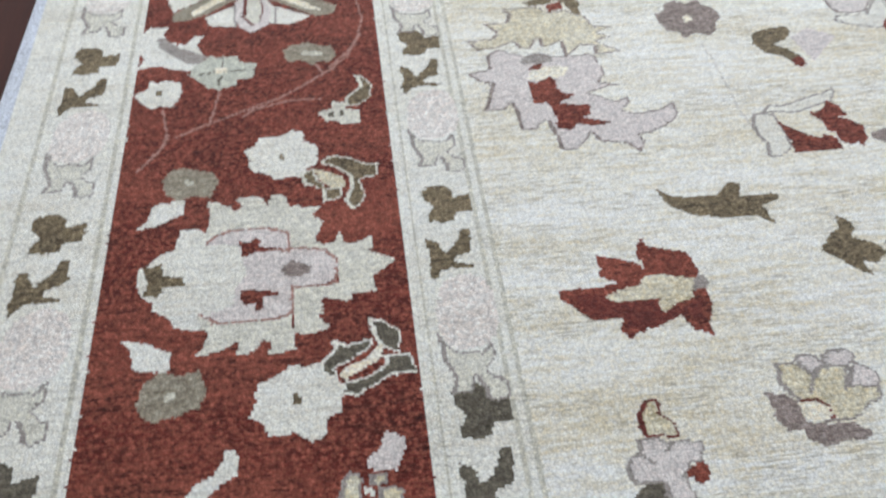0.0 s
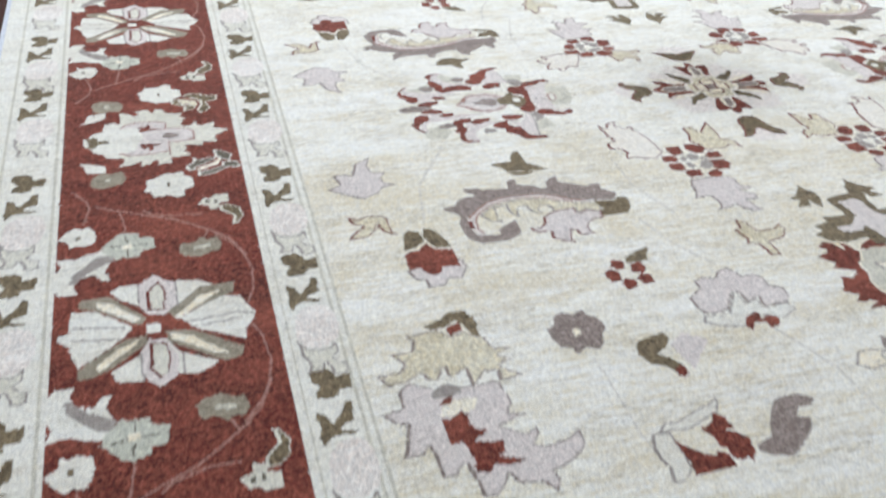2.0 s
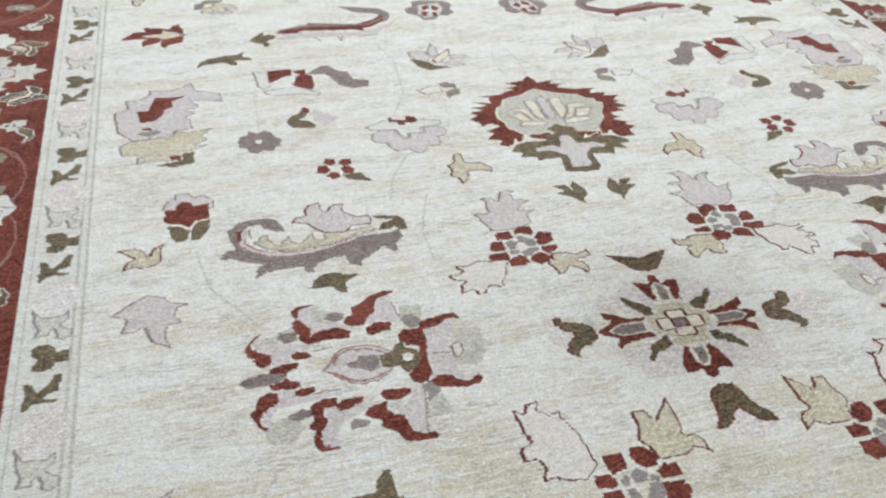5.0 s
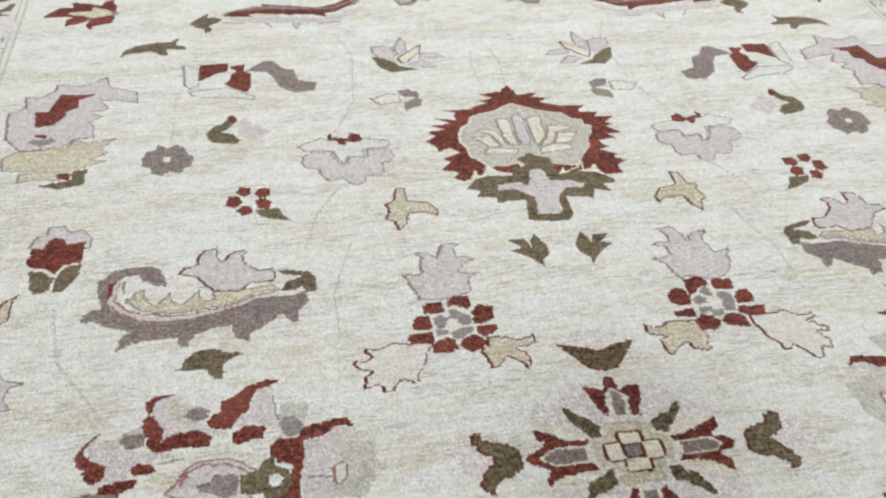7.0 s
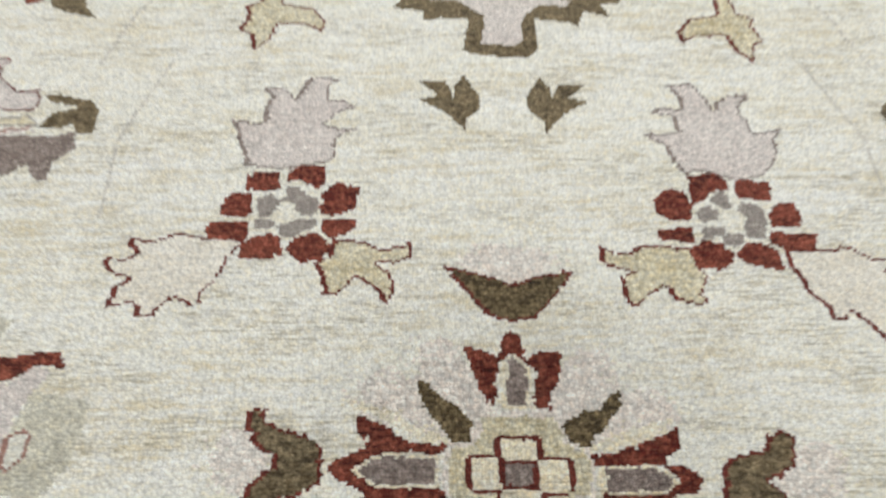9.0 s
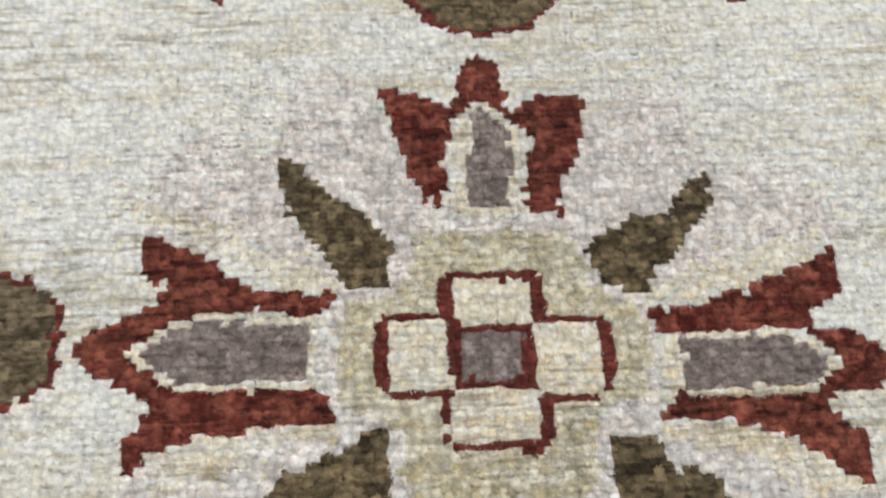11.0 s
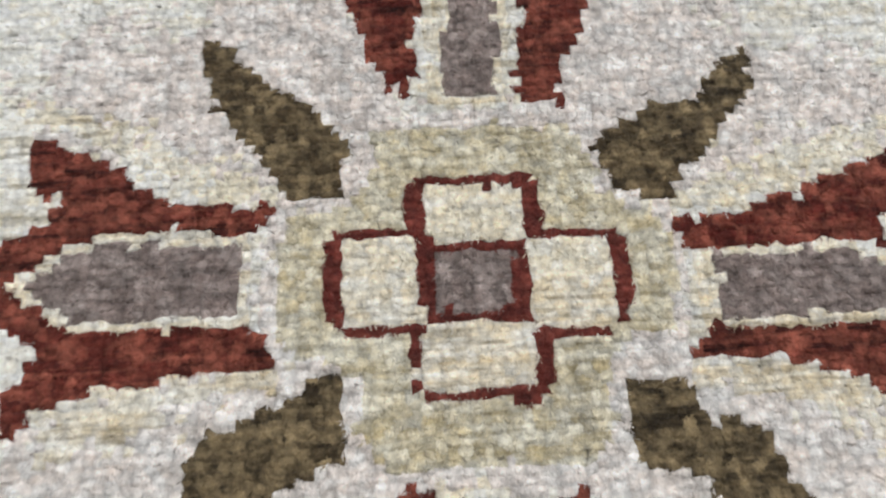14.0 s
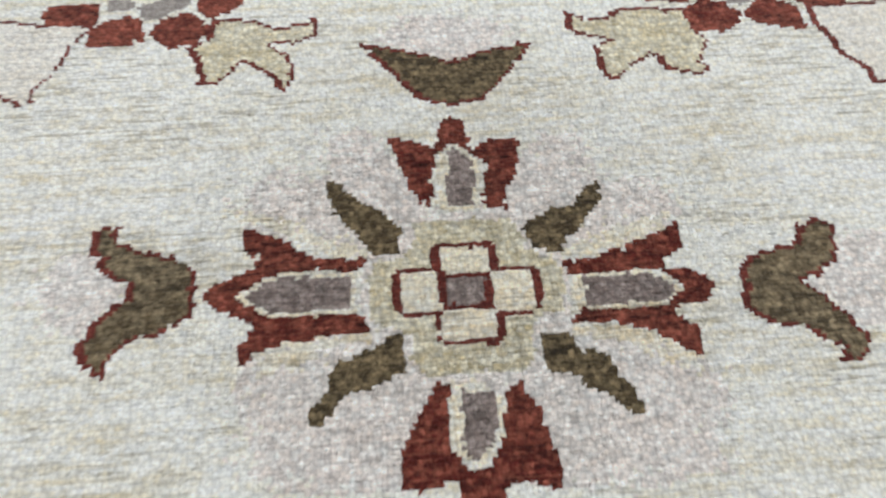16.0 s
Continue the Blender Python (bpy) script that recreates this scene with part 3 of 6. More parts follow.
def tulip(c):
    c.fill("petal", LILAC, [(-45, 48), (-36, 72), (-25, 71), (-24, 88), (-1, 89), (8, 76), (27, 78), (41, 56), (39, 37), (-1, 35)], PEWTER)
    c.fill("cup", RED, [(-41, 16), (-33, 7), (-16, 4), (-2, -9), (8, 7), (32, 12), (32, 53), (7, 48), (3, 60), (-10, 66), (-20, 56), (-23, 45), (-40, 46)])
    c.fill("sepal", OLIVE, [(-29, -36), (-19, -44), (-5, -38), (-2, -16), (-19, -2), (-36, 2), (-32, -19)])
    c.fill("sepal", OLIVE, [(1, -42), (13, -43), (23, -27), (30, -13), (32, 7), (12, 5), (5, -6), (0, -20)])
    c.line("edge", CREAM, 1, [(-36, 4), (-19, 2), (-9, -5), (0, -10), (8, 5), (32, 9)])


def scroll(c):
    c.fill("blade", PEWTER, [(-107, 9), (-103, 22), (-94, 29), (-72, 29), (-49, 13), (-32, 3), (-4, -4), (29, -4), (62, 3), (90, 11), (115, 23), (153, 23), (164, 23), (179, 29), (182, 8), (167, -6), (166, -25), (156, -24), (147, -9), (123, -27), (106, -37), (106, -50), (89, -44), (84, -32), (83, -21), (62, -20), (40, -30), (31, -40), (31, -49), (19, -47), (16, -32), (-21, -32), (-42, -35), (-57, -45), (-56, -27), (-44, -14), (-78, 0), (-88, 9)])
    c.fill("blade", PEWTER, [(-80, 27), (-89, 53), (-92, 80), (-81, 89), (-74, 99), (-54, 102), (-25, 102), (-14, 95), (-5, 79), (-2, 60), (-17, 64), (-36, 77), (-38, 88), (-58, 86), (-67, 77), (-76, 64), (-78, 44), (-71, 29)])
    c.fill("rib", LILAC, [(-78, 40), (-74, 64), (-70, 75), (-64, 72), (-67, 42), (-47, 20), (-27, 10), (-5, 6), (28, 6), (61, 10), (90, 17), (115, 31), (147, 29), (115, 23), (90, 12), (62, 3), (28, -3), (-4, -3), (-32, 3), (-55, 17)])
    c.line("rib", VINE, 1, [(-70, 75), (-74, 64), (-77, 40), (-55, 18), (-32, 3), (-4, -3), (28, -3), (62, 3), (90, 12)])
    c.line("rib", VINE, 1, [(-64, 72), (-67, 42), (-47, 22), (-27, 13), (-14, 13), (-5, 8), (28, 6), (61, 11), (90, 18), (115, 29), (139, 32)])
    c.fill("spot", RED, [(-77, 76), (-71, 75), (-71, 55), (-75, 44), (-78, 56)])
    c.fill("lobe", SAGE, [(-61, 72), (-55, 81), (-56, 49), (-47, 42), (-43, 55), (-28, 59), (-29, 43), (-14, 27), (-11, 33), (3, 49), (6, 32), (19, 25), (37, 46), (41, 50), (43, 31), (56, 27), (58, 43), (98, 42), (113, 44), (136, 47), (147, 33), (115, 33), (90, 21), (61, 14), (28, 10), (-5, 11), (-33, 20), (-52, 37)], TAUPE)
    c.fill("leaf", LILAC, [(11, 81), (18, 93), (35, 95), (36, 114), (45, 124), (63, 128), (64, 106), (70, 99), (75, 109), (87, 118), (105, 116), (97, 106), (99, 93), (116, 76), (136, 77), (141, 65), (138, 51), (107, 53), (98, 44), (90, 39), (58, 43), (46, 57), (33, 74), (14, 80)], MAROON)
    c.fill("tip", OLIVE, [(140, 72), (155, 71), (184, 64), (194, 52), (192, 25), (182, 24), (174, 36), (162, 31), (147, 33), (154, 49), (178, 56), (151, 62)])


def small_leaf(c):
    c.fill("leaf", OLIVE, [(-44, -12), (-32, -8), (-29, 4), (-14, 16), (7, 16), (21, 9), (45, 6), (24, -4), (17, -12), (16, -32), (7, -31), (-5, -14), (-18, -14)])


def medallion(c):
    c.fill("halo", MIST, [(-57, 129), (-5, 101), (-25, 84), (-53, 96)])
    c.fill("halo", MIST, [(75, 102), (111, 97), (95, 59), (71, 70)])
    c.fill("halo", MIST, [(138, 40), (179, 31), (174, -16), (155, -37), (121, -30)])
    c.fill("halo", MIST, [(-139, -79), (-100, -67), (-87, -90), (-107, -115), (-136, -108)])
    c.fill("halo", MIST, [(59, -91), (96, -75), (103, -110), (61, -113)])
    c.fill("halo", MIST, [(-146, 73), (-111, 77), (-75, 97), (-68, 83), (-113, 62)])
    c.fill("curl", LILAC, [(-69, 127), (-47, 130), (-53, 123), (-58, 113), (-47, 95), (-31, 86), (-9, 84), (-11, 93), (-9, 77), (7, 73), (16, 66), (-2, 67), (-51, 72), (-60, 64), (-63, 82), (-72, 105)])
    c.fill("curl", LILAC, [(38, 93), (44, 117), (56, 131), (66, 131), (67, 112), (68, 92), (75, 67), (61, 70), (44, 78), (28, 73), (20, 76), (27, 90)])
    c.fill("curl", LILAC, [(-137, 75), (-126, 88), (-130, 71), (-119, 64), (-85, 59), (-61, 56), (-35, 43), (-59, 44), (-81, 41), (-94, 29), (-87, 18), (-111, 20), (-119, 27), (-116, 46), (-131, 49), (-138, 63)])
    c.fill("curl", LILAC, [(95, 47), (120, 45), (136, 60), (147, 55), (138, 41), (125, -2), (126, -22), (128, -46), (138, -52), (153, -49), (150, -58), (136, -59), (112, -45), (94, -48), (86, -47), (94, -30), (94, -6)])
    c.fill("curl", LILAC, [(22, -78), (44, -83), (56, -70), (64, -51), (74, -58), (72, -80), (63, -117), (62, -133), (51, -131), (43, -119), (39, -103), (34, -96), (26, -88)])
    c.fill("curl", LILAC, [(-114, -23), (-92, -25), (-93, -41), (-68, -39), (-17, -43), (-31, -47), (-75, -51), (-118, -53), (-129, -67), (-128, -89), (-136, -83), (-141, -69), (-129, -53), (-117, -44)])
    c.fill("curl", LILAC, [(-59, -63), (-42, -69), (-12, -66), (0, -73), (-12, -82), (-34, -92), (-44, -96), (-51, -113), (-49, -130), (-64, -130), (-70, -121), (-69, -101), (-56, -91), (-57, -78)])
    c.fill("flame", RED, [(-81, 121), (-69, 132), (-46, 131), (-67, 125), (-73, 108), (-62, 90), (-56, 81), (-61, 64), (-53, 73), (-39, 76), (-18, 76), (-3, 65), (-7, 53), (-26, 54), (-43, 55), (-53, 52), (-65, 52), (-74, 62), (-77, 78), (-83, 92), (-80, 102), (-74, 103)])
    c.fill("flame", RED, [(-9, 87), (-3, 96), (5, 100), (6, 113), (24, 121), (36, 132), (58, 138), (76, 136), (64, 129), (49, 124), (41, 114), (38, 96), (26, 88), (18, 73), (3, 74), (-8, 80)])
    c.fill("flame", RED, [(20, 68), (36, 75), (57, 72), (54, 56), (39, 54), (25, 50), (19, 54)])
    c.fill("flame", RED, [(-152, 58), (-146, 69), (-134, 84), (-126, 88), (-139, 73), (-142, 61), (-131, 51), (-116, 43), (-119, 25), (-131, 22), (-140, 31), (-141, 41), (-147, 47)])
    c.fill("flame", RED, [(-90, 35), (-86, 42), (-70, 39), (-64, 35), (-66, 26), (-83, 26), (-89, 29)])
    c.fill("flame", RED, [(-121, 18), (-111, 20), (-94, 23), (-81, 22), (-85, 12), (-99, 6), (-99, -5), (-95, -11), (-84, -13), (-83, -23), (-97, -24), (-117, -22), (-125, -18), (-124, -12), (-103, -7), (-105, 5), (-121, 8)])
    c.fill("bract", PEWTER, [(-164, -1), (-153, 8), (-132, 11), (-103, 6), (-99, -3), (-115, -9), (-135, -12), (-153, -11)])
    c.fill("flame", RED, [(-93, -29), (-84, -25), (-66, -27), (-68, -37), (-83, -40), (-93, -37)])
    c.line("vein", VINE, 1, [(-68, -38), (-53, -37), (-35, -39)])
    c.line("vein", TAUPE, 1, [(-62, 39), (-35, 40)])
    c.fill("flame", RED, [(-141, -30), (-127, -24), (-114, -27), (-117, -46), (-129, -50), (-140, -61), (-142, -75), (-133, -83), (-138, -86), (-145, -79), (-152, -60), (-153, -54), (-146, -49)])
    c.fill("flame", RED, [(-77, -59), (-69, -54), (-57, -50), (-41, -52), (-43, -66), (-55, -66), (-61, -65), (-62, -80), (-57, -87), (-66, -102), (-75, -100), (-84, -94), (-82, -90), (-75, -81), (-78, -70)])
    c.fill("flame", RED, [(-75, -100), (-68, -101), (-71, -117), (-66, -128), (-51, -131), (-47, -135), (-71, -135), (-80, -125), (-81, -113)])
    c.fill("flame", RED, [(-45, -68), (-35, -57), (-20, -56), (-7, -57), (-9, -65), (-23, -73), (-40, -76)])
    c.fill("flame", RED, [(15, -57), (23, -52), (41, -55), (57, -57), (56, -65), (43, -72), (26, -72), (18, -66)])
    c.fill("flame", RED, [(-12, -90), (-4, -77), (6, -75), (21, -73), (18, -86), (27, -96), (38, -99), (41, -112), (44, -127), (57, -134), (71, -135), (75, -144), (47, -145), (31, -141), (24, -125), (15, -119), (6, -111), (8, -101), (-2, -96)])
    c.fill("flame", RED, [(62, 44), (71, 52), (91, 50), (100, 64), (115, 66), (135, 70), (150, 70), (158, 55), (150, 59), (136, 60), (122, 49), (99, 46), (98, 23), (93, -1), (92, -20), (92, -36), (85, -49), (72, -53), (63, -47), (60, -34), (68, -24), (74, -11), (83, 2), (85, 16), (70, 21), (62, 31)])
    c.fill("flame", RED, [(83, -51), (102, -44), (116, -46), (123, -57), (135, -62), (149, -55), (154, -52), (155, -63), (146, -71), (129, -72), (106, -67), (87, -61)])
    c.fill("bract", PEWTER, [(-104, 73), (-101, 83), (-76, 80), (-79, 63), (-97, 61)])
    c.fill("bract", PEWTER, [(-35, 98), (-30, 106), (-17, 109), (-9, 104), (-8, 92), (-21, 89)])
    c.fill("bract", TAUPE, [(72, 70), (78, 82), (90, 82), (100, 67), (95, 55), (82, 52), (76, 59)])
    c.fill("bract", PEWTER, [(-107, -68), (-90, -62), (-76, -64), (-79, -76), (-93, -80), (-105, -76)])
    c.fill("bract", TAUPE, [(-32, -97), (-24, -92), (-9, -97), (-7, -104), (-15, -108), (-31, -109)])
    c.fill("bract", TAUPE, [(71, -55), (86, -53), (96, -67), (89, -77), (73, -86), (76, -72)])
    c.fill("eye", LILAC, [(-53, -1), (-40, 13), (-31, 28), (-15, 36), (13, 36), (29, 28), (44, 15), (55, 3), (34, -26), (18, -35), (-3, -37), (-18, -32), (-33, -19), (-41, -11)], VINE)
    c.line("ring", VINE, 1, [(-36, 7), (-28, 22), (-13, 29), (12, 28), (31, 18), (42, 9)])
    c.line("ring", VINE, 1, [(-39, -7), (-30, -14), (-17, -26), (-1, -31), (20, -28), (39, -19)])
    c.fill("heart", PEWTER, [(-18, 3), (-10, 7), (-4, 6), (0, 15), (22, 12), (27, 4), (23, -12), (12, -17), (-3, -7), (-16, -4)])
    c.fill("stem", OLIVE, [(29, 10), (47, 14), (53, 25), (66, 32), (66, 17), (80, 10), (84, -3), (75, -23), (58, -29), (51, -16), (37, -15), (27, -11)])
    c.fill("dot", WHITE, [(59, 4), (67, 7), (74, 1), (70, -8), (61, -9), (58, -4)])
    c.fill("bud", WHITE, [(128, 7), (139, 13), (145, 6), (145, -7), (135, -17), (127, -13)], VINE)
    c.line("edge", TAUPE, 1, [(67, 112), (68, 92), (75, 67)])
    c.line("edge", TAUPE, 1, [(74, -58), (72, -80), (64, -117), (62, -133)])
    c.line("edge", TAUPE, 1, [(101, -2), (114, -4), (126, -5)])


def star_leaf(c):
    c.fill("leaf", LILAC, [(-52, 8), (-31, 19), (-38, 47), (-18, 48), (-8, 39), (3, 73), (31, 90), (23, 65), (27, 42), (47, 42), (37, 24), (40, 9), (60, 3), (34, -3), (23, -18), (-3, -28), (-34, -8)], PEWTER)


def bird_leaf(c):
    c.fill("leaf", SAGE, [(-41, -24), (-28, -9), (-14, 3), (-29, 12), (-33, 32), (-19, 23), (-1, 29), (18, 24), (25, 18), (25, -14), (32, -27), (22, -23), (11, -13), (7, 3), (0, -12), (-13, -24)], MAROON)


def half_palmette(c):
    c.fill("arc", OLIVE, [(-39, 13), (-13, 22), (-3, 33), (19, 33), (30, 14), (28, -17), (30, -27), (21, -22), (12, 4), (4, 15), (-13, 5), (-35, 6)])
    c.fill("crown", SAGE, [(-119, -61), (-87, -57), (-81, -47), (-94, -26), (-67, -28), (-60, -8), (-68, 0), (-24, 5), (-13, -10), (9, -8), (31, -24), (37, -44), (58, -47), (37, -58), (52, -68), (32, -75), (58, -98), (26, -100), (27, -83), (13, -81), (-10, -105), (-9, -71), (-25, -80), (-32, -81), (-35, -61), (-46, -82), (-60, -79), (-64, -67), (-87, -78), (-108, -79)], PEWTER)
    c.fill("body", LILAC, [(-84, -79), (-99, -91), (-101, -117), (-127, -120), (-115, -136), (-100, -141), (-110, -172), (-117, -188), (-92, -188), (-84, -175), (-82, -199), (-83, -223), (-65, -222), (-53, -207), (-47, -239), (-47, -259), (-31, -258), (-15, -242), (-10, -234), (-5, -248), (23, -255), (34, -270), (43, -253), (39, -242), (51, -241), (80, -226), (90, -213), (89, -193), (70, -206), (42, -207), (31, -201), (44, -188), (42, -179), (28, -187), (13, -175), (1, -169), (22, -161), (39, -158), (18, -151), (28, -137), (26, -104), (18, -98), (-9, -101), (-54, -96)], PEWTER)
    c.fill("hollow", CREAM, [(-51, -119), (-23, -117), (-9, -121), (-18, -136), (-43, -144), (-60, -137)])
    c.fill("flame", RED, [(-61, -141), (-50, -146), (-46, -142), (-31, -136), (-29, -157), (-25, -166), (-10, -170), (-24, -176), (-32, -183), (-11, -188), (-1, -188), (-3, -204), (-13, -209), (19, -221), (-7, -223), (-22, -218), (-27, -228), (-42, -224), (-41, -207), (-43, -188), (-48, -180), (-61, -181)])
    c.fill("band", TAUPE, [(-63, -106), (-53, -95), (-41, -90), (-25, -97), (-24, -109), (-42, -110), (-59, -110)])
    c.fill("spot", RED, [(-11, 5), (7, 12), (7, -5), (-12, -10)])
    c.fill("spot", RED, [(-56, -122), (-46, -112), (-37, -111), (-44, -123)])


def kite_flower(c):
    c.fill("leaf", WHITE, [(-64, 27), (-52, 40), (-40, 36), (-17, 44), (19, 55), (29, 62), (26, 47), (18, 38), (-2, 32), (-26, 23), (-46, 26)], TAUPE)
    c.fill("leaf", WHITE, [(-74, 27), (-52, 24), (-52, 11), (-50, -9), (-52, -29), (-67, -42), (-82, -41), (-78, -22), (-83, -3), (-80, 16)], TAUPE)
    c.fill("cup", RED, [(-15, 19), (2, 26), (14, 39), (22, 32), (26, 14), (15, 12), (28, 4), (35, -4), (32, -23), (23, -33), (3, -29), (1, -13), (-6, -7), (-6, 9)])
    c.fill("cup", RED, [(-53, 14), (-45, 3), (-31, -12), (-15, -19), (-12, -12), (0, -22), (0, -38), (-21, -38), (-53, -38), (-50, -22), (-51, -4)])
    c.fill("tail", PEWTER, [(38, -17), (53, -12), (63, -9), (68, 4), (81, 22), (97, 40), (131, 42), (147, 31), (135, 21), (118, 21), (109, 10), (126, 4), (113, -13), (86, -32), (71, -41), (51, -35), (36, -26)])


def lance_leaf(c):
    c.fill("leaf", OLIVE, [(-54, 23), (-38, 9), (3, 7), (21, 23), (32, 21), (26, 3), (62, 4), (62, -4), (44, -11), (45, -25), (48, -37), (33, -23), (4, -24), (-29, -16), (-47, 0)])


def maple(c):
    c.fill("leaf", RED, [(-81, 5), (-50, 5), (-27, 8), (-40, 18), (-39, 43), (-20, 36), (-5, 30), (-2, 26), (2, 21), (-2, 41), (3, 55), (9, 59), (11, 48), (24, 44), (45, 38), (49, 14), (45, 6), (55, 3), (49, -6), (49, -20), (47, -31), (40, -43), (41, -55), (25, -49), (19, -32), (-4, -42), (-23, -46), (-30, -52), (-37, -44), (-32, -30), (-59, -29), (-70, -16), (-81, -3)])
    c.fill("shade", MAROON, [(-72, 0), (-42, -4), (-33, -15), (5, -14), (3, -24), (21, -26), (34, -18), (40, -19), (37, -39), (20, -30), (-3, -40), (-28, -43), (-32, -28), (-58, -26)])
    c.fill("heart", SAGE, [(-41, -6), (-29, 1), (-9, 4), (0, 15), (19, 13), (36, 8), (44, 7), (36, -7), (35, -14), (18, -20), (6, -28), (2, -22), (5, -13), (-20, -12), (-32, -13)])
    c.fill("tip", TAUPE, [(42, 7), (50, 10), (55, 3), (48, -6), (38, -7)])


def long_scroll(c):
    c.fill("tail", PEWTER, [(189, 140), (232, 128), (288, 108), (306, 77), (286, 48), (272, 84), (226, 99)])
    c.fill("rib", RED, [(109, 62), (214, 36), (251, 48), (285, 75), (287, 48), (251, 16), (209, 9), (103, 22)])
    c.fill("leaf", LILAC, [(29, 19), (82, 9), (147, 6), (211, -5), (255, 4), (303, 35), (315, 46), (288, 2), (260, -10), (258, -28), (220, -28), (188, -20), (171, -44), (167, -18), (124, -18), (82, -13), (61, -7)])
    c.fill("stem", PEWTER, [(24, 24), (50, 39), (94, 52), (138, 52), (203, 36), (247, 36), (283, 61), (306, 70), (292, 41), (257, 28), (202, 27), (126, 40), (61, 33)])
    c.fill("rib", RED, [(34, 23), (61, 38), (115, 39), (191, 31), (246, 27), (270, 43), (288, 60), (281, 42), (257, 22), (229, 20), (231, -3), (201, 12), (169, 22), (163, 9), (147, 24), (126, 22), (115, 27), (83, 22), (88, 13), (50, 16)])
    c.line("edge", TAUPE, 1, [(35, -4), (72, -12)])
    c.line("edge", TAUPE, 1, [(114, -12), (126, -35)])
    c.line("edge", TAUPE, 1, [(165, -18), (171, -44), (178, -19)])
    c.line("edge", TAUPE, 1, [(215, -27), (255, -23)])
    c.fill("tip", OLIVE, [(-28, -2), (-15, -18), (1, -27), (2, -42), (12, -37), (15, -25), (7, -15), (25, -4), (33, 8), (16, 19), (4, 14), (7, 32), (13, 36), (-2, 27), (-17, 10)])


def ring_flower(c):
    c.fill("petal", PEWTER, [(-57, -6), (-55, 20), (-34, 30), (-32, 57), (-2, 59), (32, 49), (52, 42), (61, 20), (51, 1), (56, -20), (35, -36), (18, -30), (2, -50), (-24, -52), (-33, -24)])
    c.fill("ring", LILAC, [(-19, 34), (29, 39), (34, 4), (19, -27), (-20, -39), (-30, -11)])
    c.fill("spot", RED, [(-15, 20), (3, 34), (3, 10), (-15, 3)])
    c.fill("spot", RED, [(13, 28), (26, 12), (17, -6), (7, 9)])
    c.fill("spot", RED, [(-20, -3), (-4, -9), (-14, -31), (-24, -22)])
    c.fill("spot", RED, [(4, -7), (18, -20), (2, -37)])
    c.fill("heart", WHITE, [(-4, 11), (9, 8), (4, -11), (-9, -8)])


def fan_leaf(c):
    c.fill("petal", LILAC, [(-55, 42), (-31, 44), (-14, 36), (-10, 1), (-22, -7), (-46, 5), (-55, 22)], TAUPE)
    c.fill("petal", LILAC, [(-14, 36), (6, 75), (12, 49), (12, 23), (-8, 5)], TAUPE)
    c.fill("petal", LILAC, [(31, 12), (64, 9), (79, -9), (30, -7)], TAUPE)
    c.fill("petal", LILAC, [(7, -24), (35, -12), (59, -38), (31, -38)], TAUPE)
    c.fill("petal", CREAM, [(-11, -3), (7, 15), (40, 42), (36, 16), (8, -17), (-5, -23)], MAROON)
    c.fill("cup", OLIVE, [(-56, 10), (-36, 0), (-17, -14), (-9, -28), (24, -45), (-27, -47), (-45, -30)])


def peony(c):
    c.fill("cup", PEWTER, [(-43, 7), (-25, 3), (-19, -5), (-20, -21), (-11, -25), (17, -27), (28, -36), (22, -41), (2, -42), (-11, -45), (-22, -39), (-24, -30), (-37, -28), (-43, -15), (-41, -3)])
    c.fill("leaf", SAGE, [(-25, 32), (-10, 32), (-5, 29), (0, 22), (10, 28), (34, 25), (30, 12), (52, 3), (52, -7), (35, -13), (24, -23), (3, -25), (-12, -22), (-19, -4), (-24, 5), (-29, 15)], TAUPE)
    c.fill("petal", CREAM, [(-20, -4), (-5, -4), (2, -8), (3, -21), (-12, -22), (-20, -17)])
    c.fill("petal", LILAC, [(-8, 35), (-2, 39), (14, 38), (13, 27), (0, 17), (-5, 29)], TAUPE)
    c.fill("petal", LILAC, [(16, 36), (24, 42), (39, 42), (45, 36), (42, 26), (28, 24), (13, 27)], TAUPE)
    c.fill("petal", LILAC, [(34, 22), (43, 26), (54, 19), (56, 9), (51, 1), (39, 3), (26, 6)], TAUPE)
    c.line("edge", MAROON, 1, [(-17, -3), (-4, -3), (3, -10), (4, -21)])
    c.line("edge", TAUPE, 1, [(-5, 4), (1, 15), (14, 26)])
    c.line("edge", TAUPE, 1, [(24, 4), (34, 25)])


def petal_flower(c):
    c.fill("tip", SAGE, [(-14, 9), (-15, 18), (-15, 30), (-6, 42), (4, 42), (5, 28), (12, 21), (14, 5), (0, 8)], MAROON)
    c.fill("leaf", SLATE, [(-27, -30), (-11, -28), (-11, -41), (-13, -53), (-38, -50), (-35, -38)])
    c.fill("petal", LILAC, [(-23, -2), (-21, 8), (-8, 10), (4, 4), (14, 5), (28, 1), (28, -5), (24, -15), (14, -16), (8, -26), (11, -44), (9, -56), (-12, -53), (-12, -41), (-11, -28), (-32, -29), (-36, -21), (-36, -12), (-29, -6)], TAUPE)
    c.fill("spot", RED, [(12, -19), (20, -15), (27, -18), (25, -29), (16, -34), (11, -25)])
    c.line("edge", TAUPE, 1, [(-23, -3), (-13, -12)])
    c.line("edge", TAUPE, 1, [(5, 2), (0, -3)])


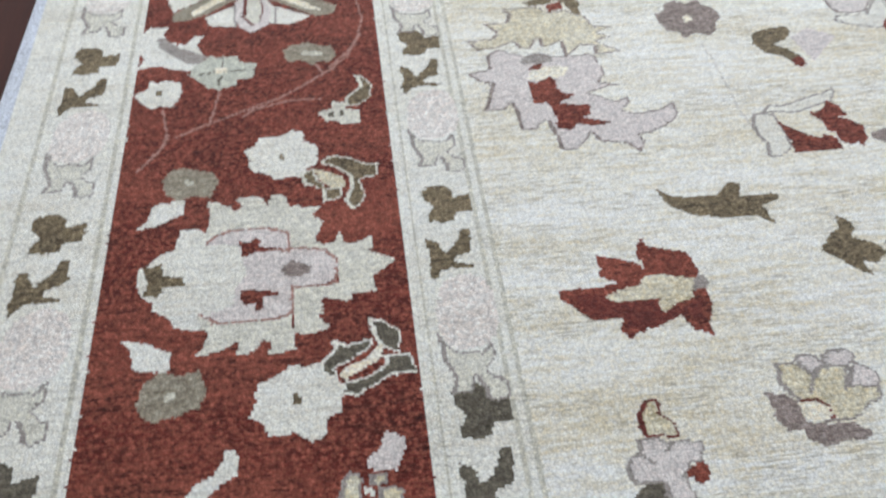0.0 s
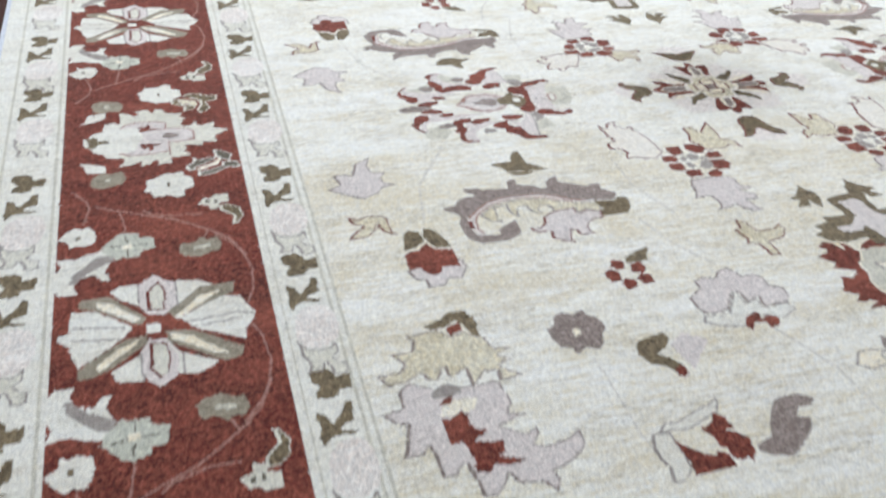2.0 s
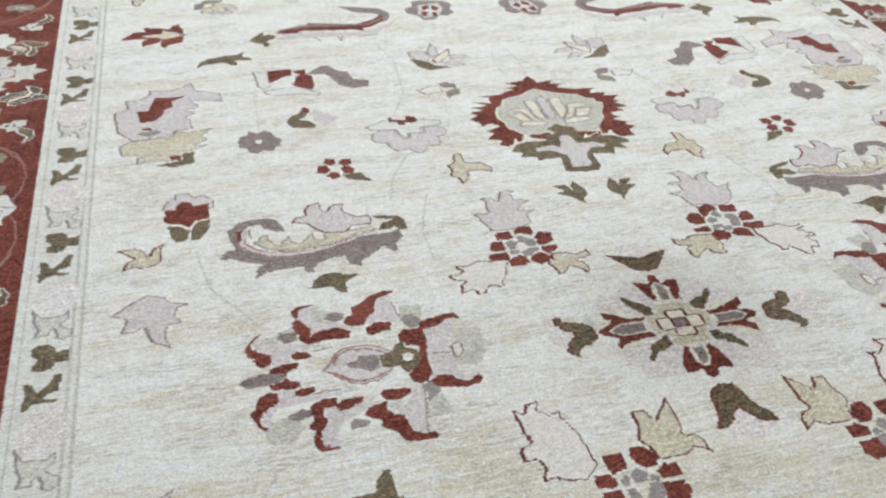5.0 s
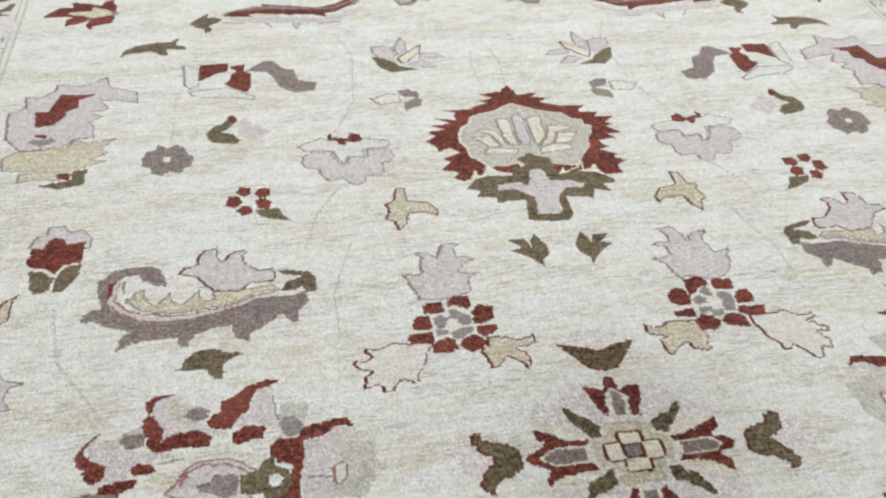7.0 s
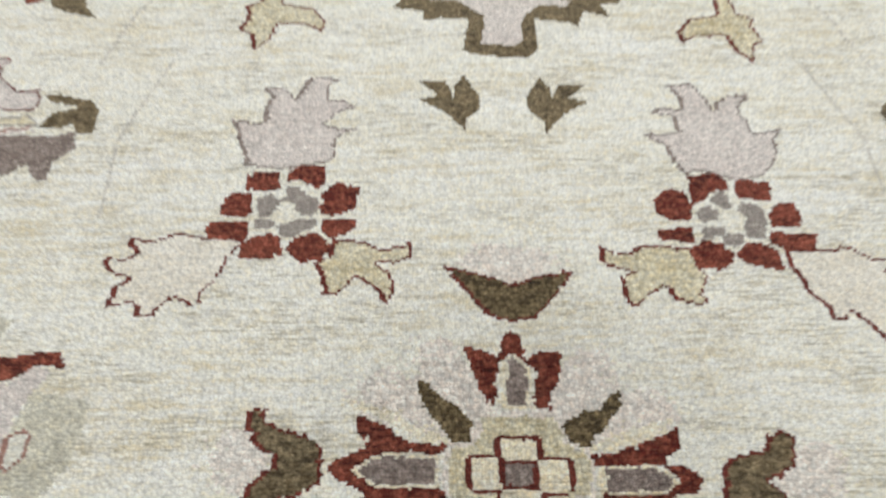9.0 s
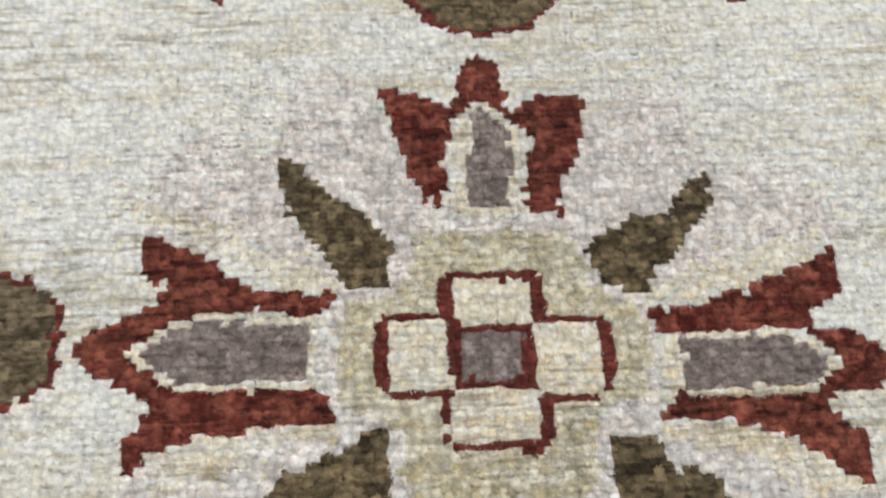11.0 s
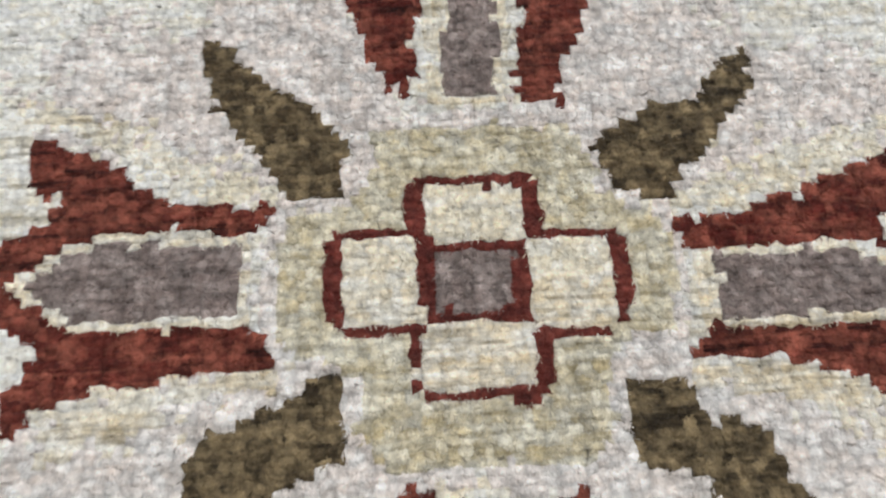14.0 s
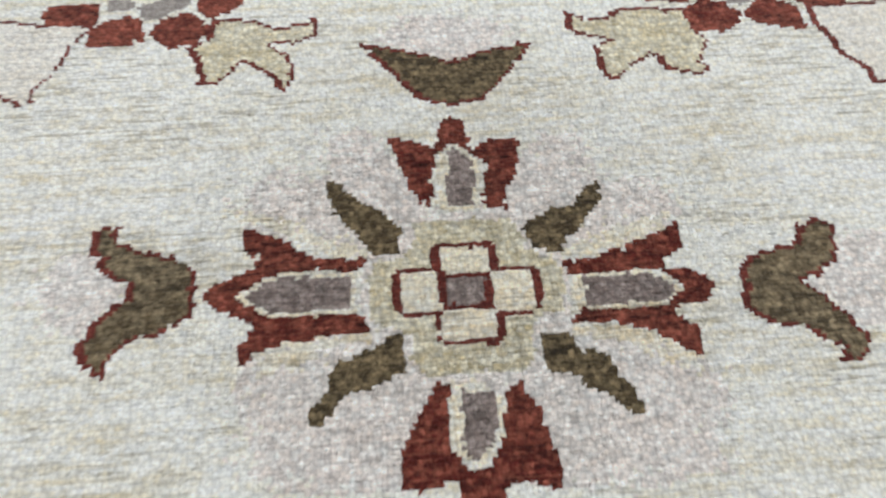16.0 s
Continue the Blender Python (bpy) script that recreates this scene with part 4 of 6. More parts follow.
def b_palmette(c):
    c.fill("body", WHITE, [(-116, -3), (-115, 14), (-108, 17), (-100, 29), (-84, 35), (-83, 58), (-67, 61), (-57, 51), (-30, 57), (17, 47), (60, -3), (18, -52), (-10, -56), (-55, -55), (-61, -60), (-79, -54), (-84, -44), (-99, -34), (-100, -26), (-110, -17)])
    c.fill("sepal", PARCHMENT, [(-60, 47), (-55, 66), (-56, 82), (-59, 94), (-49, 92), (-36, 84), (-32, 77), (-25, 85), (-32, 95), (-18, 98), (-8, 95), (-2, 83), (3, 98), (15, 95), (20, 80), (39, 76), (50, 77), (40, 65), (52, 57), (46, 44), (42, 36), (49, 27), (61, 30), (67, 44), (71, 27), (80, 26), (98, 34), (99, 19), (93, 16), (120, 2), (95, -15), (98, -34), (75, -32), (72, -43), (61, -38), (49, -35), (45, -40), (48, -46), (42, -55), (53, -70), (29, -73), (21, -70), (22, -53), (21, -19), (62, -19), (61, 13), (19, 24), (15, 47), (-30, 57)])
    c.fill("sepal", PARCHMENT, [(-60, -43), (-44, -54), (-10, -56), (18, -52), (21, -72), (20, -88), (-1, -91), (2, -79), (-4, -75), (-13, -86), (-27, -89), (-25, -74), (-43, -84), (-61, -86), (-53, -76), (-52, -62), (-58, -58)])
    c.fill("lobe", LILAC, [(-60, 39), (-48, 50), (-30, 55), (1, 53), (17, 47), (18, 24), (45, 23), (61, 13), (61, -15), (43, -22), (19, -19), (20, -49), (7, -54), (-19, -55), (-44, -52), (-56, -46), (-31, -36), (-28, -13), (-20, -2), (-23, 18), (-29, 35)])
    c.line("edge", VINE, 1, [(-57, 38), (-48, 49), (-30, 55), (1, 53), (17, 46), (18, 24)])
    c.line("edge", VINE, 1, [(-11, 27), (13, 24), (32, 25), (52, 20), (61, 11), (62, -7), (59, -19), (43, -22), (13, -20)])
    c.line("edge", VINE, 1, [(19, -19), (20, -49), (7, -53), (-19, -55), (-43, -54), (-60, -43)])
    c.fill("spot", RED, [(-28, 39), (-17, 37), (-12, 44), (-7, 39), (-10, 31), (7, 27), (-14, 23), (-26, 18), (-24, 26)])
    c.fill("spot", RED, [(-24, -19), (7, -24), (8, -28), (-6, -29), (-6, -42), (-11, -44), (-14, -30), (-19, -39), (-24, -31)])
    c.fill("heart", PEWTER, [(10, 2), (19, 11), (28, 8), (38, 1), (35, -7), (27, -8), (19, -9), (12, -6)])
    c.fill("stem", OLIVE, [(-112, 14), (-95, 18), (-93, 4), (-76, 2), (-74, -8), (-92, -8), (-96, -19), (-109, -18), (-106, -3)])


def b_white_leaf(c):
    c.fill("leaf", WHITE, [(-21, -16), (-12, -6), (-7, 16), (9, 19), (23, 20), (21, 1), (-1, -11)])


def b_grey_flower(c):
    c.fill("petal", KHAKI, [(-23, -11), (-27, 9), (-21, 21), (-8, 25), (9, 19), (21, 16), (28, 2), (24, -12), (20, -20), (4, -16), (-9, -22)])
    c.fill("heart", MIST, [(-5, 7), (4, 6), (4, -2), (-4, -1)])


def b_white_flower(c):
    c.fill("petal", WHITE, [(-38, 14), (-27, 19), (-23, 32), (-2, 31), (11, 40), (22, 37), (23, 21), (37, 14), (38, -4), (35, -15), (25, -20), (23, -33), (10, -30), (-5, -32), (-19, -21), (-30, -17), (-34, -8), (-32, 0)])
    c.fill("heart", OLIVE, [(-2, 6), (3, 5), (2, -5), (-2, -4)])


def b_leaf(c):
    c.fill("leaf", SLATE, [(12, -47), (26, -45), (42, -30), (39, -8), (23, -16), (15, -30), (15, -35)], WHITE)
    c.fill("leaf", SLATE, [(-34, -4), (-19, -18), (-20, -29), (-9, -21), (15, -26), (14, -17), (-4, -6), (-19, 1), (-18, 11), (-31, 6)], WHITE)
    c.fill("rib", CREAM, [(-17, 9), (-11, 2), (11, -8), (21, -20), (25, -16), (20, -3), (3, 5), (-12, 12)])
    c.fill("leaf", SLATE, [(-16, 16), (6, 12), (25, 2), (25, -8), (39, -8), (48, -7), (54, 13), (31, 11), (14, 22), (-1, 29), (-16, 26)], WHITE)


def b_small_flower(c):
    c.fill("petal", WHITE, [(-28, 2), (-14, 10), (-12, 25), (-3, 20), (5, 24), (21, 19), (24, 3), (21, -11), (13, -24), (2, -19), (-5, -25), (-18, -14)])
    c.fill("heart", OLIVE, [(-4, 7), (2, 6), (2, -2), (-4, -1)])


def b_pink_leaf(c):
    c.fill("leaf", WHITE, [(-36, -32), (-29, -15), (-36, -1), (-35, 38), (-28, 49), (-6, 48), (-12, 31), (-2, 16), (15, 10), (24, 26), (35, 26), (28, 8), (36, -13), (41, -16), (33, -34), (25, -41), (4, -37), (-9, -29), (-22, -30)])
    c.fill("rib", TAUPE, [(-18, 27), (-10, 26), (8, 5), (39, -14), (36, -30), (18, -27), (-1, -7), (-14, 7)])


def b_star_flower(c):
    c.fill("petal", CELADON, [(-37, 1), (-33, 16), (-21, 27), (-16, 35), (-8, 28), (-3, 32), (14, 31), (17, 20), (36, 15), (35, -6), (29, -13), (16, -13), (15, -23), (5, -26), (-3, -28), (-15, -26), (-22, -17)])
    c.line("vein", SLATE, 1, [(-2, 29), (-1, 11)])
    c.line("vein", SLATE, 1, [(-26, -1), (-9, 4)])
    c.line("vein", SLATE, 1, [(6, 4), (25, 4)])
    c.line("vein", SLATE, 1, [(-2, -5), (-4, -20)])
    c.fill("heart", CREAM, [(-9, 12), (4, 10), (4, -1), (-9, 1)])


def b_dim_flower(c):
    c.fill("petal", KHAKI, [(-29, -3), (-30, 12), (-22, 21), (-10, 23), (-2, 26), (15, 16), (25, 17), (31, -2), (23, -16), (10, -12), (3, -21), (-6, -11), (-13, -8), (-23, -12)])
    c.fill("heart", MIST, [(-9, 9), (14, 5), (14, -3), (-9, 1)])


def b_sprig(c):
    c.fill("petal", PARCHMENT, [(-27, -6), (-12, -1), (-9, 12), (4, 9), (5, -3), (21, -6), (20, -26), (0, -28), (-8, -19), (-17, -22)])
    c.fill("leaf", OLIVE, [(4, 16), (16, 28), (23, 35), (18, 56), (27, 53), (37, 38), (36, 15), (17, 1), (5, 2)], PARCHMENT)
    c.fill("spot", SLATE, [(-15, -7), (-9, -6), (-9, -14), (-14, -15)])
    c.fill("spot", SLATE, [(-1, -4), (3, -5), (3, -14), (-1, -14)])


def b_rosette(c):
    c.fill("wedge", WHITE, [(-51, 81), (-38, 90), (-16, 89), (-13, 72), (-16, 45), (-39, 62)])
    c.fill("wedge", WHITE, [(31, 88), (63, 82), (81, 68), (61, 59), (32, 33)])
    c.fill("wedge", WHITE, [(33, 10), (90, 43), (114, 37), (123, 14), (132, -1), (121, -21), (113, -30), (112, -47), (84, -32), (52, -14)])
    c.fill("wedge", WHITE, [(17, -29), (30, -53), (75, -80), (67, -86), (48, -95), (27, -90), (18, -62)])
    c.fill("wedge", WHITE, [(-50, -70), (-15, -47), (-14, -94), (-45, -89)])
    c.fill("wedge", WHITE, [(-101, 33), (-97, 50), (-69, 46), (-24, 6), (-36, -14), (-70, -42), (-88, -55), (-96, -36), (-98, -17), (-114, 0), (-112, 8), (-99, 11)])
    c.fill("petal", LILAC, [(-15, 89), (-7, 97), (6, 106), (22, 90), (32, 85), (31, 33), (13, 19), (-4, 24), (-16, 45)])
    c.fill("petal", LILAC, [(-17, -46), (-4, -20), (15, -24), (28, -57), (25, -92), (14, -101), (5, -108), (-9, -96), (-15, -78)])
    c.fill("ray", KHAKI, [(-90, 71), (-52, 72), (-7, 20), (-12, 8), (-24, 11), (-69, 48), (-88, 55)])
    c.fill("ray", KHAKI, [(19, 25), (40, 45), (63, 68), (110, 67), (106, 46), (87, 39), (28, 11)])
    c.fill("ray", KHAKI, [(15, -12), (38, -13), (57, -22), (108, -61), (102, -78), (81, -81), (17, -31)])
    c.fill("ray", KHAKI, [(-90, -61), (-77, -48), (-36, -17), (-9, -14), (-7, -28), (-48, -63), (-73, -76), (-88, -75)])
    c.fill("ray", CREAM, [(-68, 64), (-49, 57), (-14, 19), (-22, 14), (-67, 52)])
    c.fill("ray", CREAM, [(28, 14), (61, 49), (91, 55), (68, 37), (33, 9)])
    c.fill("ray", CREAM, [(20, -15), (47, -28), (91, -69), (70, -64), (22, -26)])
    c.fill("ray", CREAM, [(-68, -58), (-45, -33), (-17, -21), (-26, -33), (-64, -67)])
    c.fill("heart", PARCHMENT, [(-5, 72), (10, 91), (18, 74), (17, 30), (-5, 33)], MAROON)
    c.fill("heart", PARCHMENT, [(-5, -28), (15, -33), (18, -54), (17, -82), (5, -93), (-7, -76)], MAROON)
    c.line("edge", TAUPE, 1, [(-98, 20), (-34, 6)])
    c.line("edge", TAUPE, 1, [(-98, -4), (-39, -14)])
    c.line("edge", TAUPE, 1, [(40, 0), (106, 5), (128, -1)])
    c.line("edge", TAUPE, 1, [(48, -11), (112, -6)])
    c.line("edge", TAUPE, 1, [(-16, 89), (-15, 44)])
    c.line("edge", TAUPE, 1, [(32, 85), (32, 33)])
    c.line("edge", TAUPE, 1, [(-16, -46), (-14, -93)])
    c.line("edge", TAUPE, 1, [(32, -56), (32, -91)])
    c.fill("core", RED, [(-4, 17), (3, 24), (15, 19), (14, 8), (-2, 10)])
    c.fill("core", RED, [(11, 5), (40, 2), (43, -10), (13, -7)])
    c.fill("core", RED, [(-25, 4), (-9, 9), (-8, -10), (-23, -9)])
    c.fill("core", RED, [(-4, -13), (14, -14), (14, -24), (-3, -24)])
    c.fill("core", WHITE, [(-8, 7), (9, 5), (10, -11), (-7, -11)])


def b_vine(c):
    c.line("stem", VINE, 1, [(111, 125), (93, 83), (72, 60), (45, 38), (12, 14), (-31, -7), (-67, -24), (-93, -40)])
    c.line("stem", VINE, 1, [(59, 9), (19, 8), (-13, -2), (-25, -14)])
    c.line("stem", VINE, 1, [(-51, 33), (-55, 2), (-60, -25)])
    c.line("stem", VINE, 1, [(-109, 6), (-101, -36), (-106, -57), (-127, -87)])
    c.line("stem", VINE, 1, [(56, 70), (64, 54)])
    c.line("stem", VINE, 1, [(99, 230), (111, 201), (115, 157), (107, 118), (94, 93), (71, 64)])


def g_fork(c):
    c.fill("leaf", (SLATE if c.y < -1000 else OLIVE), [(-23, 13), (-18, 19), (0, 20), (8, 12), (9, 2), (28, 6), (26, -18), (9, -18), (7, -28), (-5, -31), (-20, -28), (-20, -20), (-12, -9), (-22, 1)])


def g_cross(c):
    c.fill("leaf", (SLATE if c.y < -1000 else OLIVE), [(-26, 15), (-15, 10), (-8, -6), (7, 12), (11, 25), (20, 24), (18, -5), (2, -10), (0, -16), (20, -22), (13, -25), (-5, -23), (-14, -25), (-24, -37), (-27, -26), (-24, -9)])


def g_disc(c):
    c.fill("disc", HALO, [(-25, -4), (-21, 15), (-8, 29), (9, 33), (25, 25), (32, 6), (32, -18), (26, -37), (13, -47), (-4, -50), (-19, -44), (-26, -28)])


def g_pale(c):
    c.fill("flower", PARCHMENT, [(-28, 30), (-22, 18), (-15, 8), (12, 5), (21, 17), (22, -2), (12, -12), (19, -20), (29, -24), (28, -39), (17, -44), (8, -40), (8, -33), (1, -18), (-3, -32), (-23, -33), (-18, -19), (-26, 0)], TAUPE)


def crest(c):
    c.fill("plume", LILAC, [(4, -26), (57, -10), (180, 16), (215, 37), (215, -1), (171, -31), (186, -70), (149, -74), (90, -78), (80, -51), (44, -104), (18, -86)], TAUPE)
    c.fill("flame", RED, [(-171, 57), (-153, 72), (-21, 68), (24, 72), (41, 88), (37, 58), (-9, 50), (-34, 17), (-56, 14), (-69, 38), (-111, 50), (-141, 44)])
    c.fill("leaf", OLIVE, [(-101, 29), (-64, 15), (-29, 2), (17, 16), (26, -5), (-3, -25), (-23, -14), (-33, -34), (-59, -8), (-88, -10)])


def tendril_a(c):
    c.line("stem", TENDRIL, 1, [(-27, 74), (0, 0), (-12, -155), (-51, -240)])


def tendril_b(c):
    c.line("stem", TENDRIL, 1, [(-9, 41), (-1, -4), (-8, -74)])


def tendril_c(c):
    c.line("stem", TENDRIL, 1, [(6, 58), (3, -88)])


def tendril_d(c):
    c.line("stem", TENDRIL, 1, [(33, 95), (1, 0), (2, -80)])


def tendril_e(c):
    c.line("stem", TENDRIL, 1, [(-16, 91), (0, 0), (63, -97)])


def tendril_f(c):
    c.line("stem", TENDRIL, 1, [(-38, -37), (-76, -97), (-96, -167)])


def scroll_south(c):
    c.fill("blade", PEWTER, [(-126, -10), (-121, -4), (-106, -3), (-98, 8), (-82, 17), (-65, 18), (-79, 31), (-80, 45), (-72, 39), (-54, 36), (-53, 32), (-36, 30), (-7, 26), (-4, 46), (1, 49), (11, 51), (10, 36), (20, 28), (33, 27), (46, 16), (56, 17), (58, 29), (70, 41), (82, 46), (80, 29), (97, 19), (109, 12), (123, 6), (129, 11), (144, 12), (141, -4), (153, -15), (160, -20), (155, -33), (144, -38), (117, -34), (96, -31), (77, -22), (57, -10), (37, -1), (13, 2), (-18, 1), (-49, -8), (-81, -27), (-93, -37)])
    c.fill("blade", PEWTER, [(-107, -13), (-86, -15), (-92, -30), (-97, -37), (-99, -66), (-93, -81), (-75, -87), (-58, -88), (-60, -76), (-48, -70), (-35, -62), (-26, -59), (-26, -83), (-32, -95), (-49, -103), (-68, -103), (-94, -103), (-108, -91), (-113, -72), (-111, -47), (-106, -36)])
    c.fill("rib", LILAC, [(-94, -39), (-81, -27), (-52, -4), (-18, 4), (13, 4), (37, 0), (60, -10), (82, -25), (100, -30), (141, -36), (141, -39), (99, -34), (70, -26), (42, -11), (12, -4), (-18, -3), (-50, -12), (-77, -31), (-88, -49), (-89, -67), (-82, -81), (-89, -84), (-95, -70), (-98, -48)])
    c.line("rib", VINE, 1, [(-94, -39), (-81, -27), (-52, -4), (-18, 4), (13, 4), (37, 0), (60, -10), (82, -25), (100, -30)])
    c.line("rib", VINE, 1, [(81, -30), (70, -26), (42, -11), (12, -4), (-18, -3), (-50, -12), (-77, -31), (-87, -49), (-88, -68), (-82, -81)])
    c.fill("spot", MAROON, [(-99, -46), (-92, -47), (-93, -67), (-99, -66)])
    c.fill("lobe", SAGE, [(-76, -35), (-60, -23), (-41, -13), (-19, -7), (11, -8), (38, -14), (66, -27), (92, -35), (116, -38), (119, -53), (115, -65), (94, -55), (75, -61), (74, -49), (41, -48), (38, -32), (23, -31), (18, -52), (6, -43), (1, -25), (-13, -29), (-16, -54), (-29, -36), (-29, -16), (-45, -22), (-50, -49), (-43, -60), (-66, -53), (-72, -41)], TAUPE)
    c.fill("leaf", LILAC, [(-11, -80), (-7, -84), (6, -84), (15, -74), (18, -61), (30, -53), (48, -47), (75, -45), (75, -61), (94, -55), (115, -65), (110, -81), (95, -81), (82, -91), (78, -98), (78, -112), (84, -117), (64, -117), (56, -112), (55, -101), (49, -102), (44, -113), (40, -126), (45, -130), (30, -128), (23, -121), (14, -116), (15, -97), (-2, -97), (-10, -90)], MAROON)
    c.fill("tip", OLIVE, [(114, -35), (134, -39), (150, -39), (158, -34), (171, -37), (167, -62), (152, -78), (134, -78), (112, -76), (115, -63), (121, -58), (117, -49)])
    c.fill("tip", BROWN, [(116, -42), (134, -41), (145, -46), (140, -54), (119, -53)])
    c.fill("leaf", OLIVE, [(-12, 98), (-5, 104), (25, 103), (29, 120), (39, 131), (48, 132), (48, 116), (48, 94), (64, 82), (77, 69), (55, 69), (24, 73), (8, 73), (3, 87)])
    c.fill("leaf", OLIVE, [(7, 70), (23, 71), (55, 68), (44, 61), (31, 58), (16, 63)])


def spray_south(c):
    c.fill("leaf", BLUSH, [(-119, 147), (-116, 105), (-112, 89), (-128, 84), (-131, 64), (-113, 63), (-107, 50), (-114, 37), (-114, 29), (-100, 34), (-84, 24), (-62, 22), (-42, 39), (-44, 54), (-46, 88), (-55, 109), (-60, 119), (-57, 132), (-73, 127), (-86, 138), (-80, 153), (-99, 151), (-106, 135)], MAROON)
    c.fill("leaf", SAGE, [(32, 107), (49, 108), (58, 88), (74, 105), (87, 121), (89, 102), (88, 74), (82, 58), (97, 57), (106, 43), (107, 26), (89, 37), (72, 27), (51, 27), (34, 30), (31, 50), (22, 62), (31, 86)], MAROON)
    c.fill("crown", LILAC, [(-42, -56), (-36, -51), (-6, -50), (8, -53), (26, -55), (36, -65), (36, -86), (52, -93), (47, -98), (25, -98), (36, -106), (48, -116), (41, -126), (22, -126), (28, -147), (35, -156), (13, -156), (5, -148), (-4, -130), (-11, -138), (-29, -141), (-40, -141), (-30, -133), (-28, -121), (-32, -103), (-61, -104), (-52, -94), (-48, -72)], PEWTER)
    c.fill("petal", RED, [(-32, 51), (-8, 51), (-6, 32), (-10, 26), (-30, 21), (-33, 34)])
    c.fill("petal", RED, [(2, 42), (8, 54), (25, 53), (35, 37), (30, 22), (14, 22), (5, 31)])
    c.fill("petal", RED, [(25, 14), (38, 23), (56, 21), (56, 3), (44, 1), (27, 3)])
    c.fill("petal", RED, [(24, -17), (25, -3), (53, -6), (56, -22), (45, -35), (27, -33), (19, -26)])
    c.fill("petal", RED, [(-3, -44), (9, -33), (25, -31), (26, -47), (16, -54), (5, -52)])
    c.fill("petal", RED, [(-36, -27), (-28, -24), (-7, -27), (-10, -45), (-35, -46), (-37, -37)])
    c.fill("petal", RED, [(-55, -6), (-51, 0), (-28, -1), (-30, -22), (-41, -25), (-55, -18)])
    c.fill("petal", RED, [(-53, 25), (-32, 23), (-27, 10), (-31, 4), (-56, 6)])
    c.fill("heart", TAUPE, [(-26, 6), (-15, 20), (-11, 9), (-19, -1)])
    c.fill("heart", TAUPE, [(-9, 17), (3, 25), (13, 15), (8, 4), (-8, 4)])
    c.fill("heart", TAUPE, [(13, 11), (24, 8), (24, 0), (12, 1)])
    c.fill("heart", TAUPE, [(10, -1), (24, -2), (25, -15), (14, -28), (2, -28), (2, -19), (-4, -22)])
    c.fill("heart", TAUPE, [(-23, -4), (-12, -2), (-7, -18), (-20, -21)])


def spray_east(c):
    c.fill("crown", LILAC, [(-32, 50), (-39, 63), (-41, 79), (-48, 83), (-59, 93), (-28, 95), (-31, 108), (-30, 114), (-49, 118), (-42, 125), (-22, 122), (-20, 140), (-32, 153), (-6, 154), (3, 138), (9, 121), (11, 131), (24, 139), (44, 141), (34, 130), (30, 115), (36, 109), (35, 94), (46, 96), (64, 100), (53, 86), (55, 75), (48, 61), (33, 46), (11, 41), (-14, 51)], PEWTER)
    c.fill("leaf", SAGE, [(-111, -23), (-101, -30), (-87, -30), (-78, -23), (-58, -24), (-39, -26), (-36, -44), (-29, -51), (-34, -59), (-38, -68), (-33, -76), (-42, -78), (-60, -73), (-65, -61), (-79, -69), (-91, -80), (-98, -74), (-98, -53), (-89, -48), (-105, -43), (-112, -37)], MAROON)
    c.fill("leaf", BLUSH, [(34, -28), (60, -28), (88, -26), (101, -37), (115, -37), (121, -32), (124, -42), (103, -51), (117, -50), (121, -57), (133, -60), (130, -70), (112, -67), (118, -75), (125, -82), (120, -99), (110, -93), (106, -96), (104, -108), (96, -112), (89, -108), (82, -98), (73, -87), (71, -83), (65, -92), (54, -92), (53, -80), (43, -69), (40, -61), (39, -51), (35, -45)], MAROON)
    c.fill("petal", RED, [(-60, 23), (-51, 32), (-35, 32), (-30, 16), (-33, 2), (-49, 0), (-61, 9)])
    c.fill("petal", RED, [(-31, 46), (-5, 50), (3, 41), (2, 32), (-12, 30), (-19, 22), (-30, 16)])
    c.fill("petal", RED, [(7, 33), (13, 43), (38, 40), (36, 21), (24, 21), (9, 24)])
    c.fill("petal", RED, [(30, 6), (37, 17), (53, 19), (57, 5), (53, -6), (29, -6)])
    c.fill("petal", RED, [(27, -11), (63, -12), (60, -28), (36, -28), (25, -22)])
    c.fill("petal", RED, [(-4, -32), (5, -22), (18, -22), (29, -28), (29, -48), (16, -45), (-2, -39)])
    c.fill("petal", RED, [(-39, -26), (-27, -19), (-13, -22), (-6, -32), (-8, -40), (-20, -47), (-37, -45)])
    c.fill("petal", RED, [(-63, -9), (-33, -5), (-35, -22), (-55, -19), (-64, -17)])
    c.fill("heart", TAUPE, [(-29, 9), (-16, 17), (-10, 11), (-12, 1), (-26, -1)])
    c.fill("heart", TAUPE, [(-15, 22), (-4, 32), (2, 28), (1, 11), (-6, 13)])
    c.fill("heart", TAUPE, [(7, 17), (18, 18), (27, 12), (27, -1), (22, -16), (10, -18), (6, -13), (12, 3), (6, 10)])
    c.fill("heart", TAUPE, [(-27, -7), (-8, -5), (-9, -13), (-29, -19)])
    c.fill("heart", TAUPE, [(-12, -15), (-5, -12), (7, -13), (4, -22), (-5, -25), (-12, -22)])


